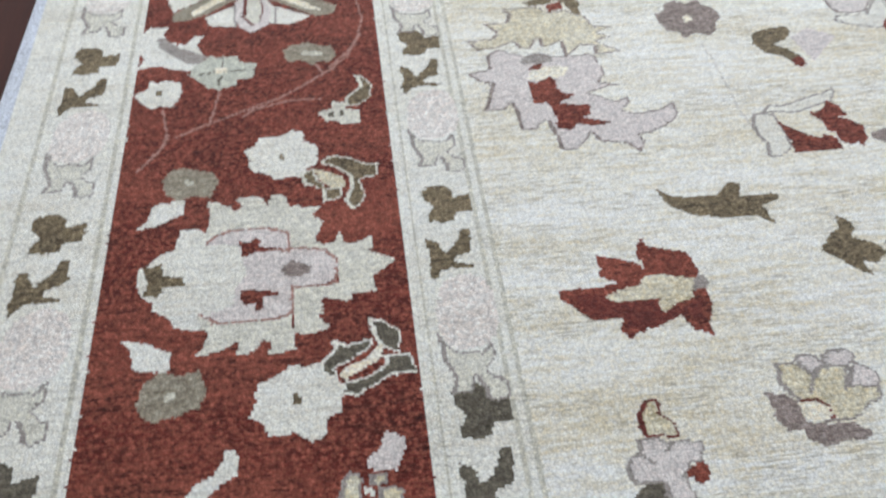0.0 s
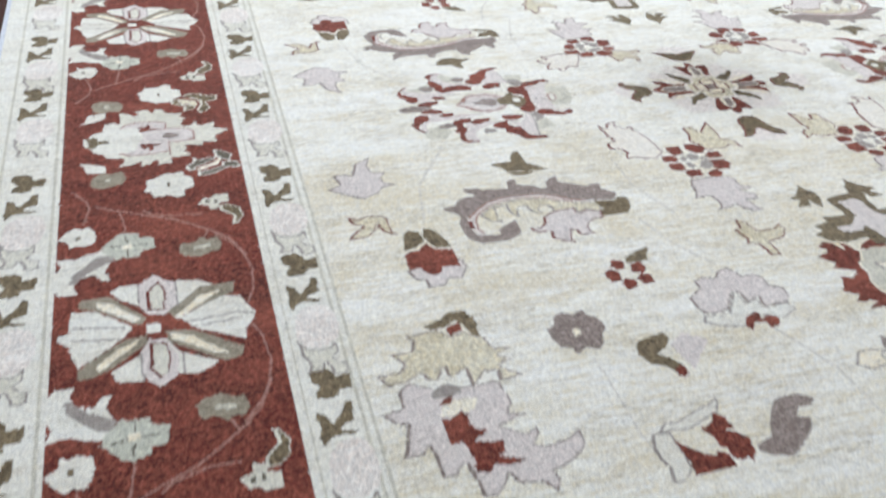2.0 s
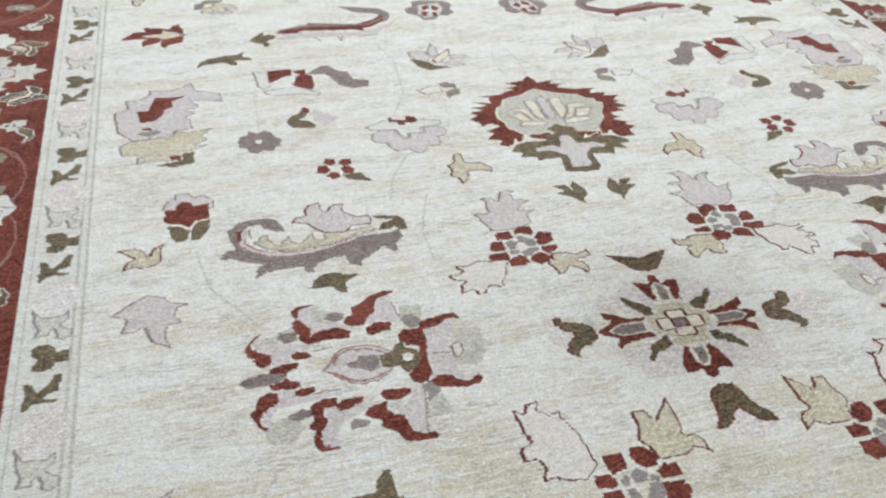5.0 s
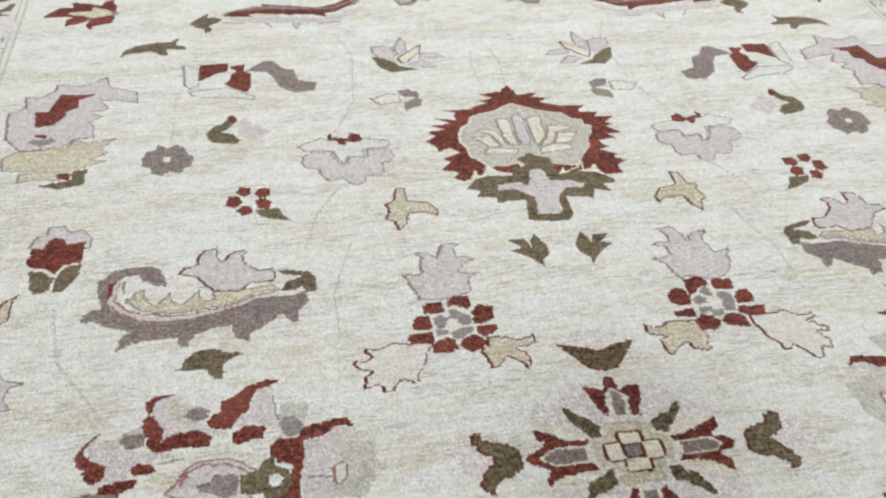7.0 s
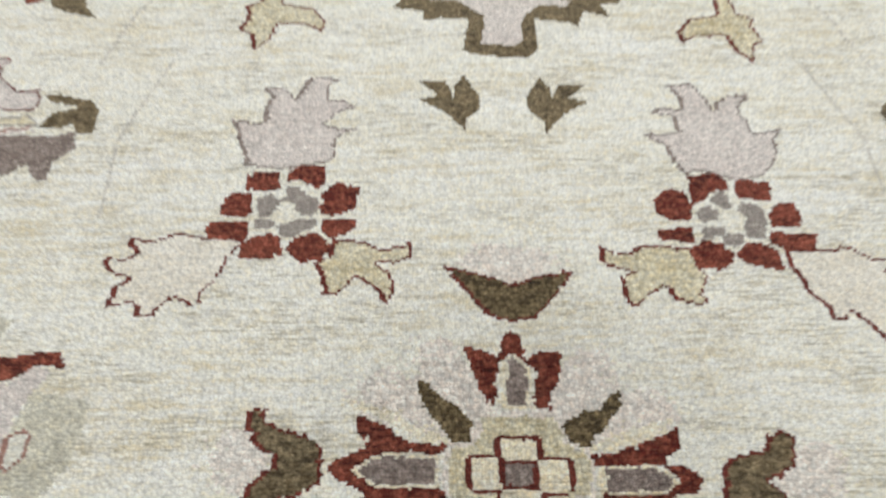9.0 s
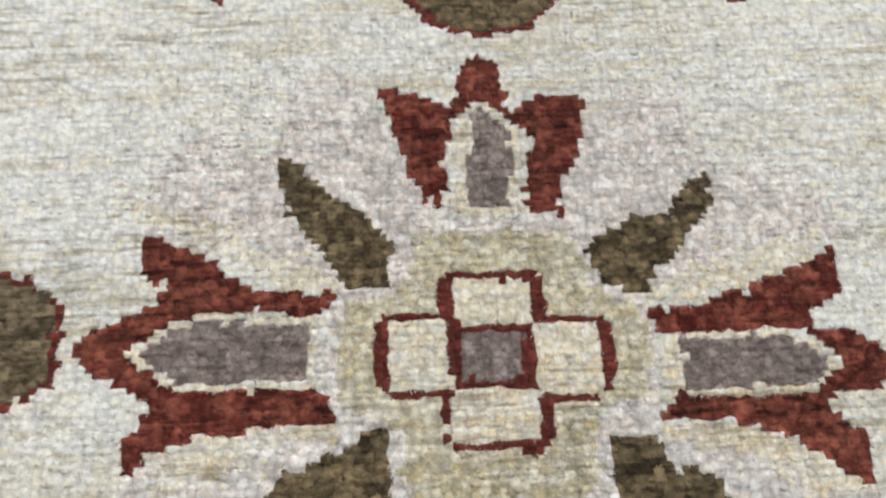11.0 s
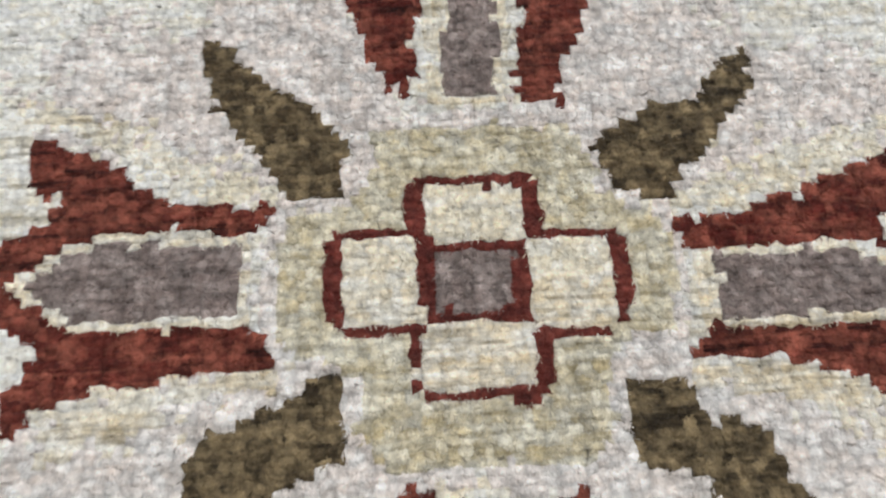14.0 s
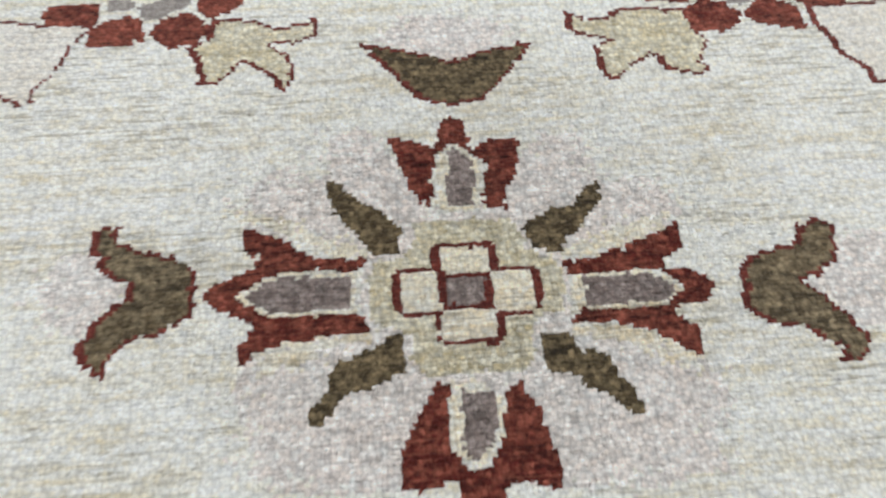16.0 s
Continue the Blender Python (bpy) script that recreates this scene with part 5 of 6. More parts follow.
def b_bud(c):
    c.fill("leaf", SAGE, [(-60, -7), (-52, 1), (-45, -1), (-43, -7), (-45, -21), (-45, -32), (-65, -30), (-63, -19)], TAUPE)
    c.fill("leaf", SAGE, [(-39, -3), (-22, -3), (-22, -11), (-31, -13), (-38, -10)], TAUPE)
    c.fill("leaf", SAGE, [(-31, -14), (-19, -14), (-10, -18), (-11, -25), (-11, -35), (-32, -33)], TAUPE)
    c.fill("heart", WHITE, [(-42, -12), (-35, -14), (-33, -19), (-37, -20), (-42, -18)])
    c.fill("bud", LILAC, [(-22, 30), (-20, 32), (-12, 29), (-5, 24), (-5, 16), (-9, 10), (-14, -2), (-22, -1), (-38, 1), (-39, 8), (-31, 15), (-25, 21)])


def b_curl(c):
    c.fill("leaf", WHITE, [(-46, 14), (-35, 23), (-28, 32), (-14, 40), (-7, 52), (-7, 58), (-1, 59), (4, 51), (4, 37), (-5, 33), (-16, 24), (-28, 12)])


def b_leaf_up(c):
    c.fill("leaf", OLIVE, [(-24, 30), (-10, 39), (7, 35), (24, 24), (39, 24), (36, 5), (16, 1), (19, -7), (23, -22), (14, -36), (6, -40), (-1, -27), (7, -9), (6, 6), (-10, 23)], PARCHMENT)
    c.fill("leaf", OLIVE, [(-44, 15), (-30, 21), (-27, 6), (-17, -7), (-1, -9), (-4, -23), (-21, -27), (-22, -10), (-41, 1)], PARCHMENT)
    c.fill("rib", SAGE, [(-30, 21), (-17, 16), (0, 6), (3, -9), (-12, -7), (-25, 5)])


def cloud_north(c):
    c.fill("leaf", WHITE, [(-77, -3), (-71, -1), (-52, 7), (-39, 16), (-24, 6), (32, 5), (70, -5), (72, -13), (65, -25), (29, -24), (28, -44), (0, -40), (-2, -57), (-9, -57), (-20, -38), (-22, -22), (-66, -19)], TAUPE)
    c.fill("petal", LILAC, [(-73, -48), (-69, -32), (-54, -21), (-23, -22), (-20, -40), (-9, -57), (-2, -57), (0, -40), (30, -45), (32, -24), (72, -28), (75, -50), (63, -63), (55, -62), (56, -82), (49, -93), (25, -92), (22, -106), (11, -113), (-1, -109), (-11, -93), (-25, -98), (-35, -97), (-45, -79), (-45, -67), (-65, -62)], TAUPE)
    c.fill("bud", RED, [(-27, 17), (-19, 27), (-19, 14), (6, 8), (10, 23), (27, 16), (28, 0), (16, -4), (3, 0), (1, -10), (-10, -6), (-13, 5), (-26, 7)])


def sprig_north(c):
    c.fill("leaf", BLUSH, [(-57, 17), (-47, 13), (-26, 26), (-3, 23), (-3, -4), (-21, -5), (-37, -9), (-46, -2)], TAUPE)
    c.fill("bract", PEWTER, [(-5, 32), (13, 35), (32, 25), (29, 7), (3, 13)])
    c.fill("bract", KHAKI, [(2, -4), (26, 8), (35, 1), (30, -17), (11, -23), (3, -31), (0, -22)])


def kite_north(c):
    c.fill("leaf", WHITE, [(-86, 51), (-78, 50), (-55, 37), (-54, -15), (-68, -31), (-81, -16)], TAUPE)
    c.fill("leaf", WHITE, [(-73, -35), (-51, -33), (-7, -29), (39, -62), (38, -75), (3, -62), (-45, -59), (-70, -47)], TAUPE)
    c.fill("cup", RED, [(-55, 47), (-7, 48), (-7, 22), (-27, 15), (-54, -5)])
    c.fill("cup", RED, [(-5, 36), (21, 41), (22, 19), (32, 13), (32, -34), (25, -49), (-2, -30), (-14, -19), (-4, -11), (-2, 7), (8, 21)])
    c.fill("tail", PEWTER, [(23, 19), (54, 47), (72, 49), (89, 21), (107, 14), (115, -20), (145, -31), (141, -55), (106, -59), (82, -39), (71, -6), (61, 12)])


def half_north(c):
    c.fill("body", LILAC, [(-109, 153), (-109, 178), (-86, 188), (-91, 223), (-65, 220), (-45, 239), (-45, 257), (-8, 248), (6, 251), (37, 271), (45, 238), (90, 219), (95, 183), (78, 190), (30, 200), (48, 180), (45, 168), (20, 167), (42, 151), (23, 137), (31, 124), (33, 92), (2, 92), (-5, 77), (-56, 69), (-77, 71), (-103, 105)], PEWTER)
    c.fill("crown", SAGE, [(-100, 56), (-77, 71), (-56, 69), (-5, 74), (2, 92), (25, 81), (69, 88), (49, 63), (59, 51), (35, 35), (63, 31), (20, 15), (25, 7), (9, 2), (-6, -10), (-36, -6), (-68, -9), (-68, 12), (-48, 16), (-94, 22)], TAUPE)
    c.fill("flame", RED, [(-68, 177), (-47, 175), (-34, 225), (-5, 219), (26, 220), (-3, 203), (0, 182), (-20, 171), (-16, 163), (-33, 136), (-61, 131)])
    c.fill("flame", RED, [(-58, 111), (-41, 113), (-39, 101), (-54, 103)])
    c.fill("band", TAUPE, [(-67, 97), (-30, 100), (-24, 91), (-44, 79), (-63, 89)])
    c.fill("arc", OLIVE, [(-38, -20), (11, -12), (12, 9), (33, 13), (31, -25), (-3, -31)])
    c.fill("spot", RED, [(-10, 5), (8, 6), (9, -12), (-9, -6)])


def hook_east(c):
    c.fill("blob", HALO, [(55, 23), (73, 32), (89, 20), (77, -20), (54, -24), (49, -15), (38, -3), (34, 2), (45, 7)])
    c.fill("leaf", OLIVE, [(46, 40), (52, 37), (57, 33), (55, 23), (52, 13), (45, 10), (43, 6), (35, 5), (33, 1), (38, -3), (44, -11), (50, -16), (51, -23), (55, -26), (55, -32), (49, -38), (46, -41), (37, -40), (41, -36), (37, -31), (31, -27), (25, -22), (15, -21), (6, -16), (1, -10), (1, -1), (3, 12), (7, 16), (11, 19), (22, 22), (32, 23), (37, 30), (36, 33), (44, 34)], MAROON)


def chevron_south(c):
    c.fill("blob", HALO, [(-55, -48), (-53, -61), (-38, -76), (2, -80), (27, -65), (5, -46), (-15, -33)])
    c.fill("leaf", BROWN, [(-33, 7), (-19, 12), (-1, 8), (5, -4), (8, -20), (13, -34), (23, -44), (29, -65), (5, -60), (-7, -45), (-15, -33), (-25, -39), (-30, -50), (-45, -60), (-61, -58), (-51, -44), (-46, -30), (-45, -14), (-41, -3)], MAROON)


CHARTS = dict(
    chevron_south=chevron_south,
    hook_east=hook_east,
    half_north=half_north,
    kite_north=kite_north,
    sprig_north=sprig_north,
    cloud_north=cloud_north,
    b_leaf_up=b_leaf_up,
    b_curl=b_curl,
    b_bud=b_bud,
    spray_east=spray_east,
    spray_south=spray_south,
    scroll_south=scroll_south,
    rosette=rosette, hook=hook, chevron=chevron, flower_spray=flower_spray, twinleaf=twinleaf, palmette=palmette,
    trefoil=trefoil, cloud=cloud, sprig_leaf=sprig_leaf, berry_sprig=berry_sprig, grey_flower=grey_flower, olive_hook=olive_hook,
    tulip=tulip, scroll=scroll, small_leaf=small_leaf, medallion=medallion, star_leaf=star_leaf, bird_leaf=bird_leaf,
    half_palmette=half_palmette, kite_flower=kite_flower, lance_leaf=lance_leaf, maple=maple, long_scroll=long_scroll, ring_flower=ring_flower,
    fan_leaf=fan_leaf, peony=peony, petal_flower=petal_flower, b_palmette=b_palmette, b_white_leaf=b_white_leaf, b_grey_flower=b_grey_flower,
    b_white_flower=b_white_flower, b_leaf=b_leaf, b_small_flower=b_small_flower, b_pink_leaf=b_pink_leaf, b_star_flower=b_star_flower, b_dim_flower=b_dim_flower,
    b_sprig=b_sprig, b_rosette=b_rosette, b_vine=b_vine, g_fork=g_fork, g_cross=g_cross, g_disc=g_disc,
    g_pale=g_pale, crest=crest, tendril_a=tendril_a, tendril_b=tendril_b, tendril_c=tendril_c, tendril_d=tendril_d,
    tendril_e=tendril_e, tendril_f=tendril_f,
)


LABELS = {
    "field": "ivory wool field with streaks of tan and white yarn",
    "main_border": "madder red wool ground of the main border",
    "guard_border": "narrow cream wool guard border",
    "selvedge": "pale blue-grey overcast selvedge",
}


# ---- where the motifs lie: chart, millimetres from the middle, mirroring ----
PLACED = [
    ("tendril_a", -237, 891, 0),
    ("tendril_a", 237, 891, 1),
    ("tendril_a", -237, -891, 2),
    ("tendril_a", 237, -891, 3),
    ("tendril_b", 28, 832, 0),
    ("tendril_b", -28, 832, 1),
    ("tendril_b", 28, -832, 2),
    ("tendril_b", -28, -832, 3),
    ("tendril_c", -548, 739, 0),
    ("tendril_c", 548, 739, 1),
    ("tendril_c", -548, -739, 2),
    ("tendril_c", 548, -739, 3),
    ("tendril_d", -319, 292, 0),
    ("tendril_d", 319, 292, 1),
    ("tendril_d", -319, -292, 2),
    ("tendril_d", 319, -292, 3),
    ("tendril_e", -659, 224, 0),
    ("tendril_e", 659, 224, 1),
    ("tendril_e", -659, -224, 2),
    ("tendril_e", 659, -224, 3),
    ("tendril_f", -254, 550, 0),
    ("tendril_f", 254, 550, 1),
    ("tendril_f", -254, -550, 2),
    ("tendril_f", 254, -550, 3),
    ("rosette", -1, 0, 0),
    ("hook", -132, 8, 0),
    ("hook_east", 131, -10, 0),
    ("chevron", 2, 115, 0),
    ("chevron_south", 15, -134, 0),
    ("flower_spray", -171, 216, 0),
    ("spray_east", 185, 206, 0),
    ("spray_south", -175, -248, 0),
    ("spray_south", 175, -248, 1),
    ("twinleaf", -33, 337, 0),
    ("twinleaf", 51, 334, 1),
    ("twinleaf", -50, -386, 2),
    ("twinleaf", 50, -386, 3),
    ("palmette", 10, 454, 0),
    ("palmette", 10, -454, 2),
    ("trefoil", -210, 450, 0),
    ("trefoil", 236, 436, 1),
    ("trefoil", -196, -466, 2),
    ("trefoil", 196, -466, 3),
    ("cloud", -298, -635, 0),
    ("cloud", 298, -635, 1),
    ("cloud_north", -274, 625, 0),
    ("cloud_north", 308, 614, 1),
    ("sprig_north", -166, 728, 0),
    ("sprig_north", 202, 723, 1),
    ("sprig_leaf", -167, -732, 2),
    ("sprig_leaf", 167, -732, 3),
    ("berry_sprig", -430, 499, 0),
    ("berry_sprig", 455, 471, 1),
    ("berry_sprig", -432, -506, 2),
    ("berry_sprig", 432, -506, 3),
    ("grey_flower", -551, 612, 0),
    ("grey_flower", 586, 580, 1),
    ("grey_flower", -548, -599, 2),
    ("grey_flower", 548, -599, 3),
    ("olive_hook", -465, 672, 0),
    ("olive_hook", 504, 642, 1),
    ("olive_hook", -461, -659, 2),
    ("olive_hook", 461, -659, 3),
    ("tulip", -681, 386, 0),
    ("tulip", 684, 384, 1),
    ("tulip", -687, -382, 2),
    ("tulip", 687, -382, 3),
    ("scroll", -533, 274, 0),
    ("scroll", 535, 274, 1),
    ("scroll_south", -514, -288, 0),
    ("scroll_south", 514, -288, 1),
    ("small_leaf", -478, 201, 0),
    ("small_leaf", 478, 198, 1),
    ("medallion", -469, 22, 0),
    ("medallion", 469, 22, 1),
    ("star_leaf", -750, -214, 0),
    ("star_leaf", 750, -214, 1),
    ("star_leaf", -747, 199, 2),
    ("star_leaf", 747, 199, 3),
    ("bird_leaf", -755, -316, 0),
    ("bird_leaf", 755, -316, 1),
    ("bird_leaf", -753, 318, 2),
    ("bird_leaf", 753, 318, 3),
    ("half_palmette", -700, -558, 0),
    ("half_palmette", 700, -558, 1),
    ("half_north", -699, 590, 0),
    ("half_north", 699, 590, 1),
    ("kite_flower", -458, -807, 0),
    ("kite_flower", 458, -807, 1),
    ("kite_north", -452, 834, 0),
    ("kite_north", 496, 794, 1),
    ("lance_leaf", -614, -903, 0),
    ("lance_leaf", 614, -903, 1),
    ("lance_leaf", -595, 944, 2),
    ("lance_leaf", 662, 910, 3),
    ("maple", -706, -1002, 0),
    ("maple", 706, -1002, 1),
    ("maple", -718, 1088, 2),
    ("maple", 750, 1043, 3),
    ("long_scroll", -503, 1034, 0),
    ("long_scroll", 562, 999, 1),
    ("long_scroll", -510, -977, 2),
    ("long_scroll", 510, -977, 3),
    ("ring_flower", -101, 1111, 0),
    ("ring_flower", 133, 1092, 1),
    ("ring_flower", -101, -1111, 2),
    ("ring_flower", 101, -1111, 3),
    ("fan_leaf", -147, 868, 0),
    ("fan_leaf", 194, 853, 1),
    ("fan_leaf", -148, -872, 2),
    ("fan_leaf", 148, -872, 3),
    ("peony", -602, -1124, 0),
    ("peony", 602, -1124, 1),
    ("peony", -599, 1219, 2),
    ("peony", 599, 1219, 3),
    ("petal_flower", -736, -1155, 0),
    ("petal_flower", 736, -1155, 1),
    ("petal_flower", -767, 1301, 2),
    ("petal_flower", 767, 1301, 3),
    ("crest", -448, 1315, 0),
    ("crest", 448, 1315, 1),
]
motifs = []


def weave(chart, x, y, flip):
    motifs.append(chart)
    CHARTS[chart](Chart(len(motifs) - 1, x, y, flip))


for chart, x, y, flip in PLACED:
    weave(chart, x, y, flip)

# the main border repeats half a unit, mirrored each time; x from the middle, y from a rosette
BORDER = [
    ("b_vine", -1046, -248), ("b_white_leaf", -1145, -401), ("b_grey_flower", -1120, -360), ("b_white_flower", -1031, -329), ("b_leaf", -969, -371), ("b_small_flower", -1161, -214), ("b_pink_leaf", -1154, -134), ("b_star_flower", -1094, -183), ("b_dim_flower", -997, -159), ("b_sprig", -965, -257),
]
UNIT, ROSETTE_Y = 480, -466
CROSSES = (
    (-877, (-1420, -1166, -937, -672, -439, -197, 70, 324, 579, 853, 1122, 1380, 1640)),
    (-1250, (-1456, -1197, -937, -669, -402, -150, 147, 381, 658, 939, 1210, 1470)),
)
for side in (0, 1):
    sign = -1 if side else 1
    for k in range(-2, 4):
        low = ROSETTE_Y + k * 2 * UNIT
        for chart, x, y in BORDER:
            weave("b_leaf_up" if chart == "b_leaf" else chart, sign * (x - 11), low + y + (18 if k == -1 else 0), side)
            dx, dy = (10, 16) if k == -1 and chart == "b_white_flower" else (0, 0)
            if k != -1 or chart not in ("b_sprig", "b_vine"):
                weave(chart, sign * (x - 11 + dx), low - y + dy, side | 2)
        weave("b_rosette", sign * -1080, low, side)
        weave("b_palmette", sign * -1054, low - UNIT, side)
    weave("b_bud", sign * -940, -1150, side)
    weave("b_curl", sign * -1080, -1180, side)
    for x, steps in CROSSES:
        for y in steps:
            for chart, dx, dy in (("g_fork", 0, 64), ("g_cross", 0, 0), ("g_disc", 0, -63), ("g_pale", 0, -121)):
                weave(chart, sign * (x + dx), y + dy, side)
# the short ends carry the same border, turned
END = 1000 * KNOT_Y * (MID_R + 0.5) - 1000 * KNOT_X * (MID_C + 0.5)  # how much longer than wide, each way
for end in (0, 2):
    sign = 1 if end else -1
    for chart, x, y in BORDER:
        for mid in (-860, 100):
            weave(chart, mid + y, sign * (END - x), end | 4)
            weave(chart, mid - y, sign * (END - x), end | 5)
    weave("b_palmette", -380, sign * (END + 1043), end | 4)
    weave("b_palmette", 580, sign * (END + 1043), end | 4)
    weave("b_rosette", 100, sign * (END + 1069), end | 4)


# ---- knots into meshes ----
def runs_of(ids):
    """Runs of like knots along each row: row, first column, column past the last, piece."""
    change = np.ones(ids.shape, bool)
    change[:, 1:] = ids[:, 1:] != ids[:, :-1]
    r, c = np.nonzero(change)
    end = np.append(c[1:], ids.shape[1])
    end[end == 0] = ids.shape[1]
    return r, c, end, ids[r, c]


def split_apart():
    """Gives each separate patch of a motif's piece of 6 knots or more a piece of its own."""
    r, c, e, who = runs_of(owner)
    root = list(range(len(r)))

    def find(a):
        while root[a] != a:
            root[a] = root[root[a]]
            a = root[a]
        return a

    def touch(a, b):
        if who[a] == who[b] and c[a] <= e[b] and c[b] <= e[a]:
            root[find(b)] = find(a)

    first = np.searchsorted(r, np.arange(ROWS + 1))
    for y in range(1, ROWS):
        a, b = int(first[y - 1]), int(first[y])
        a_end, b_end = b, int(first[y + 1])
        while a < a_end and b < b_end:
            touch(a, b)
            if e[a] == e[b]:
                if a + 1 < a_end:
                    touch(a + 1, b)
                if b + 1 < b_end:
                    touch(a, b + 1)
                a, b = a + 1, b + 1
            elif e[a] < e[b]:
                a += 1
            else:
                b += 1
    size, best = {}, {}
    for i in range(len(r)):
        k = find(i)
        size[k] = size.get(k, 0) + int(e[i] - c[i])
    for k in size:
        p = int(who[k])
        if p not in best or size[k] > size[best[p]]:
            best[p] = k
    made = {}
    for i in range(len(r)):
        k, p = find(i), int(who[i])
        if pieces[p][2] is None or k == best[p]:
            continue
        if size[k] < 6:  # a stray knot or two takes the colour beside it
            owner[r[i], c[i] : e[i]] = owner[r[i], c[i] - 1]
            continue
        if k not in made:
            made[k] = piece(*pieces[p])
        owner[r[i], c[i] : e[i]] = made[k]


split_apart()
HALF_X, HALF_Y = COLS / 2, ROWS // 2
rng = np.random.default_rng(7)

# hand-tied edges are never clean: here and there a knot takes its neighbour's yarn
stray = rng.random(owner.shape)
for low, dy, dx in ((0.0, 0, 1), (0.02, 0, -1), (0.04, 1, 0), (0.055, -1, 0)):
    swap = (stray >= low) & (stray < low + (0.02 if dx else 0.015)) & (margin > 15)
    owner = np.where(swap, np.roll(owner, (dy, dx), (0, 1)), owner)

ZONE = (slice(HALF_Y - 85, HALF_Y + 125), slice(COLS // 2 - 150, COLS // 2 + 150))  # knots round the middle rosette that stand up singly
in_zone = np.zeros(owner.shape, bool)
in_zone[ZONE] = True

# pale wools run into one another there, over a few knots
stray_ids = [piece("loose_yarn", material) for material in (IVORY, CREAM, HALO)]
pale = np.array([material in (IVORY, CREAM, HALO) for _, material, _ in pieces])
stray_of = np.array([stray_ids[(IVORY, CREAM, HALO).index(material)] if material in (IVORY, CREAM, HALO) else 0 for _, material, _ in pieces])
from_r = np.clip(row + rng.integers(-3, 4, owner.shape), 0, ROWS - 1)
from_c = np.clip(col + rng.integers(-6, 7, owner.shape), 0, COLS - 1)
other = owner[from_r, from_c]
swap = in_zone & pale[owner] & pale[other] & (stray_of[owner] != stray_of[other]) & (rng.random(owner.shape) < 0.35)
owner = np.where(swap, stray_of[other], owner)

ground = np.array([motif is None for _, _, motif in pieces])
is_ground = ground[owner] & ~in_zone
for dy, dx in ((0, 1), (0, -1), (1, 0), (-1, 0)):
    is_ground &= np.roll(ground[owner], (dy, dx), (0, 1))
loose = np.zeros((ROWS + 1, COLS + 1), bool)  # corners between single knots only
loose[1:-1, 1:-1] = ~(is_ground[1:, 1:] | is_ground[:-1, 1:] | is_ground[1:, :-1] | is_ground[:-1, :-1])
r, c, e, who = runs_of(np.where(is_ground, owner, -1))
keep = who >= 0
r, c, e, who = r[keep], c[keep], e[keep], who[keep]
zr, zc = np.nonzero(~is_ground)
zwho = owner[zr, zc]

order = np.argsort(who, kind="stable")
r, c, e, who = r[order], c[order], e[order], who[order]
zorder = np.argsort(zwho, kind="stable")
zr, zc, zwho = zr[zorder], zc[zorder], zwho[zorder]
ids = np.arange(len(pieces))
cut, cut_end = np.searchsorted(who, ids), np.searchsorted(who, ids, side="right")
zcut, zcut_end = np.searchsorted(zwho, ids), np.searchsorted(zwho, ids, side="right")
lift = rng.uniform(-0.0004, 0.0004, (ROWS + 1, COLS + 1)) * loose
shift = rng.normal(0, 0.00038, (ROWS + 1, COLS + 1, 2)) * loose[:, :, None]
shift[ZONE] *= 1.1


def drawn_in(v):
    """The rug was not woven square: its long sides draw in towards the near end."""
    w = np.clip((np.abs(v[:, 0]) - 0.78) / 0.27, 0.0, 1.0)
    v[:, 0] += np.sign(v[:, 0]) * 0.017 * v[:, 1] * w * w * (3 - 2 * w)
    return v


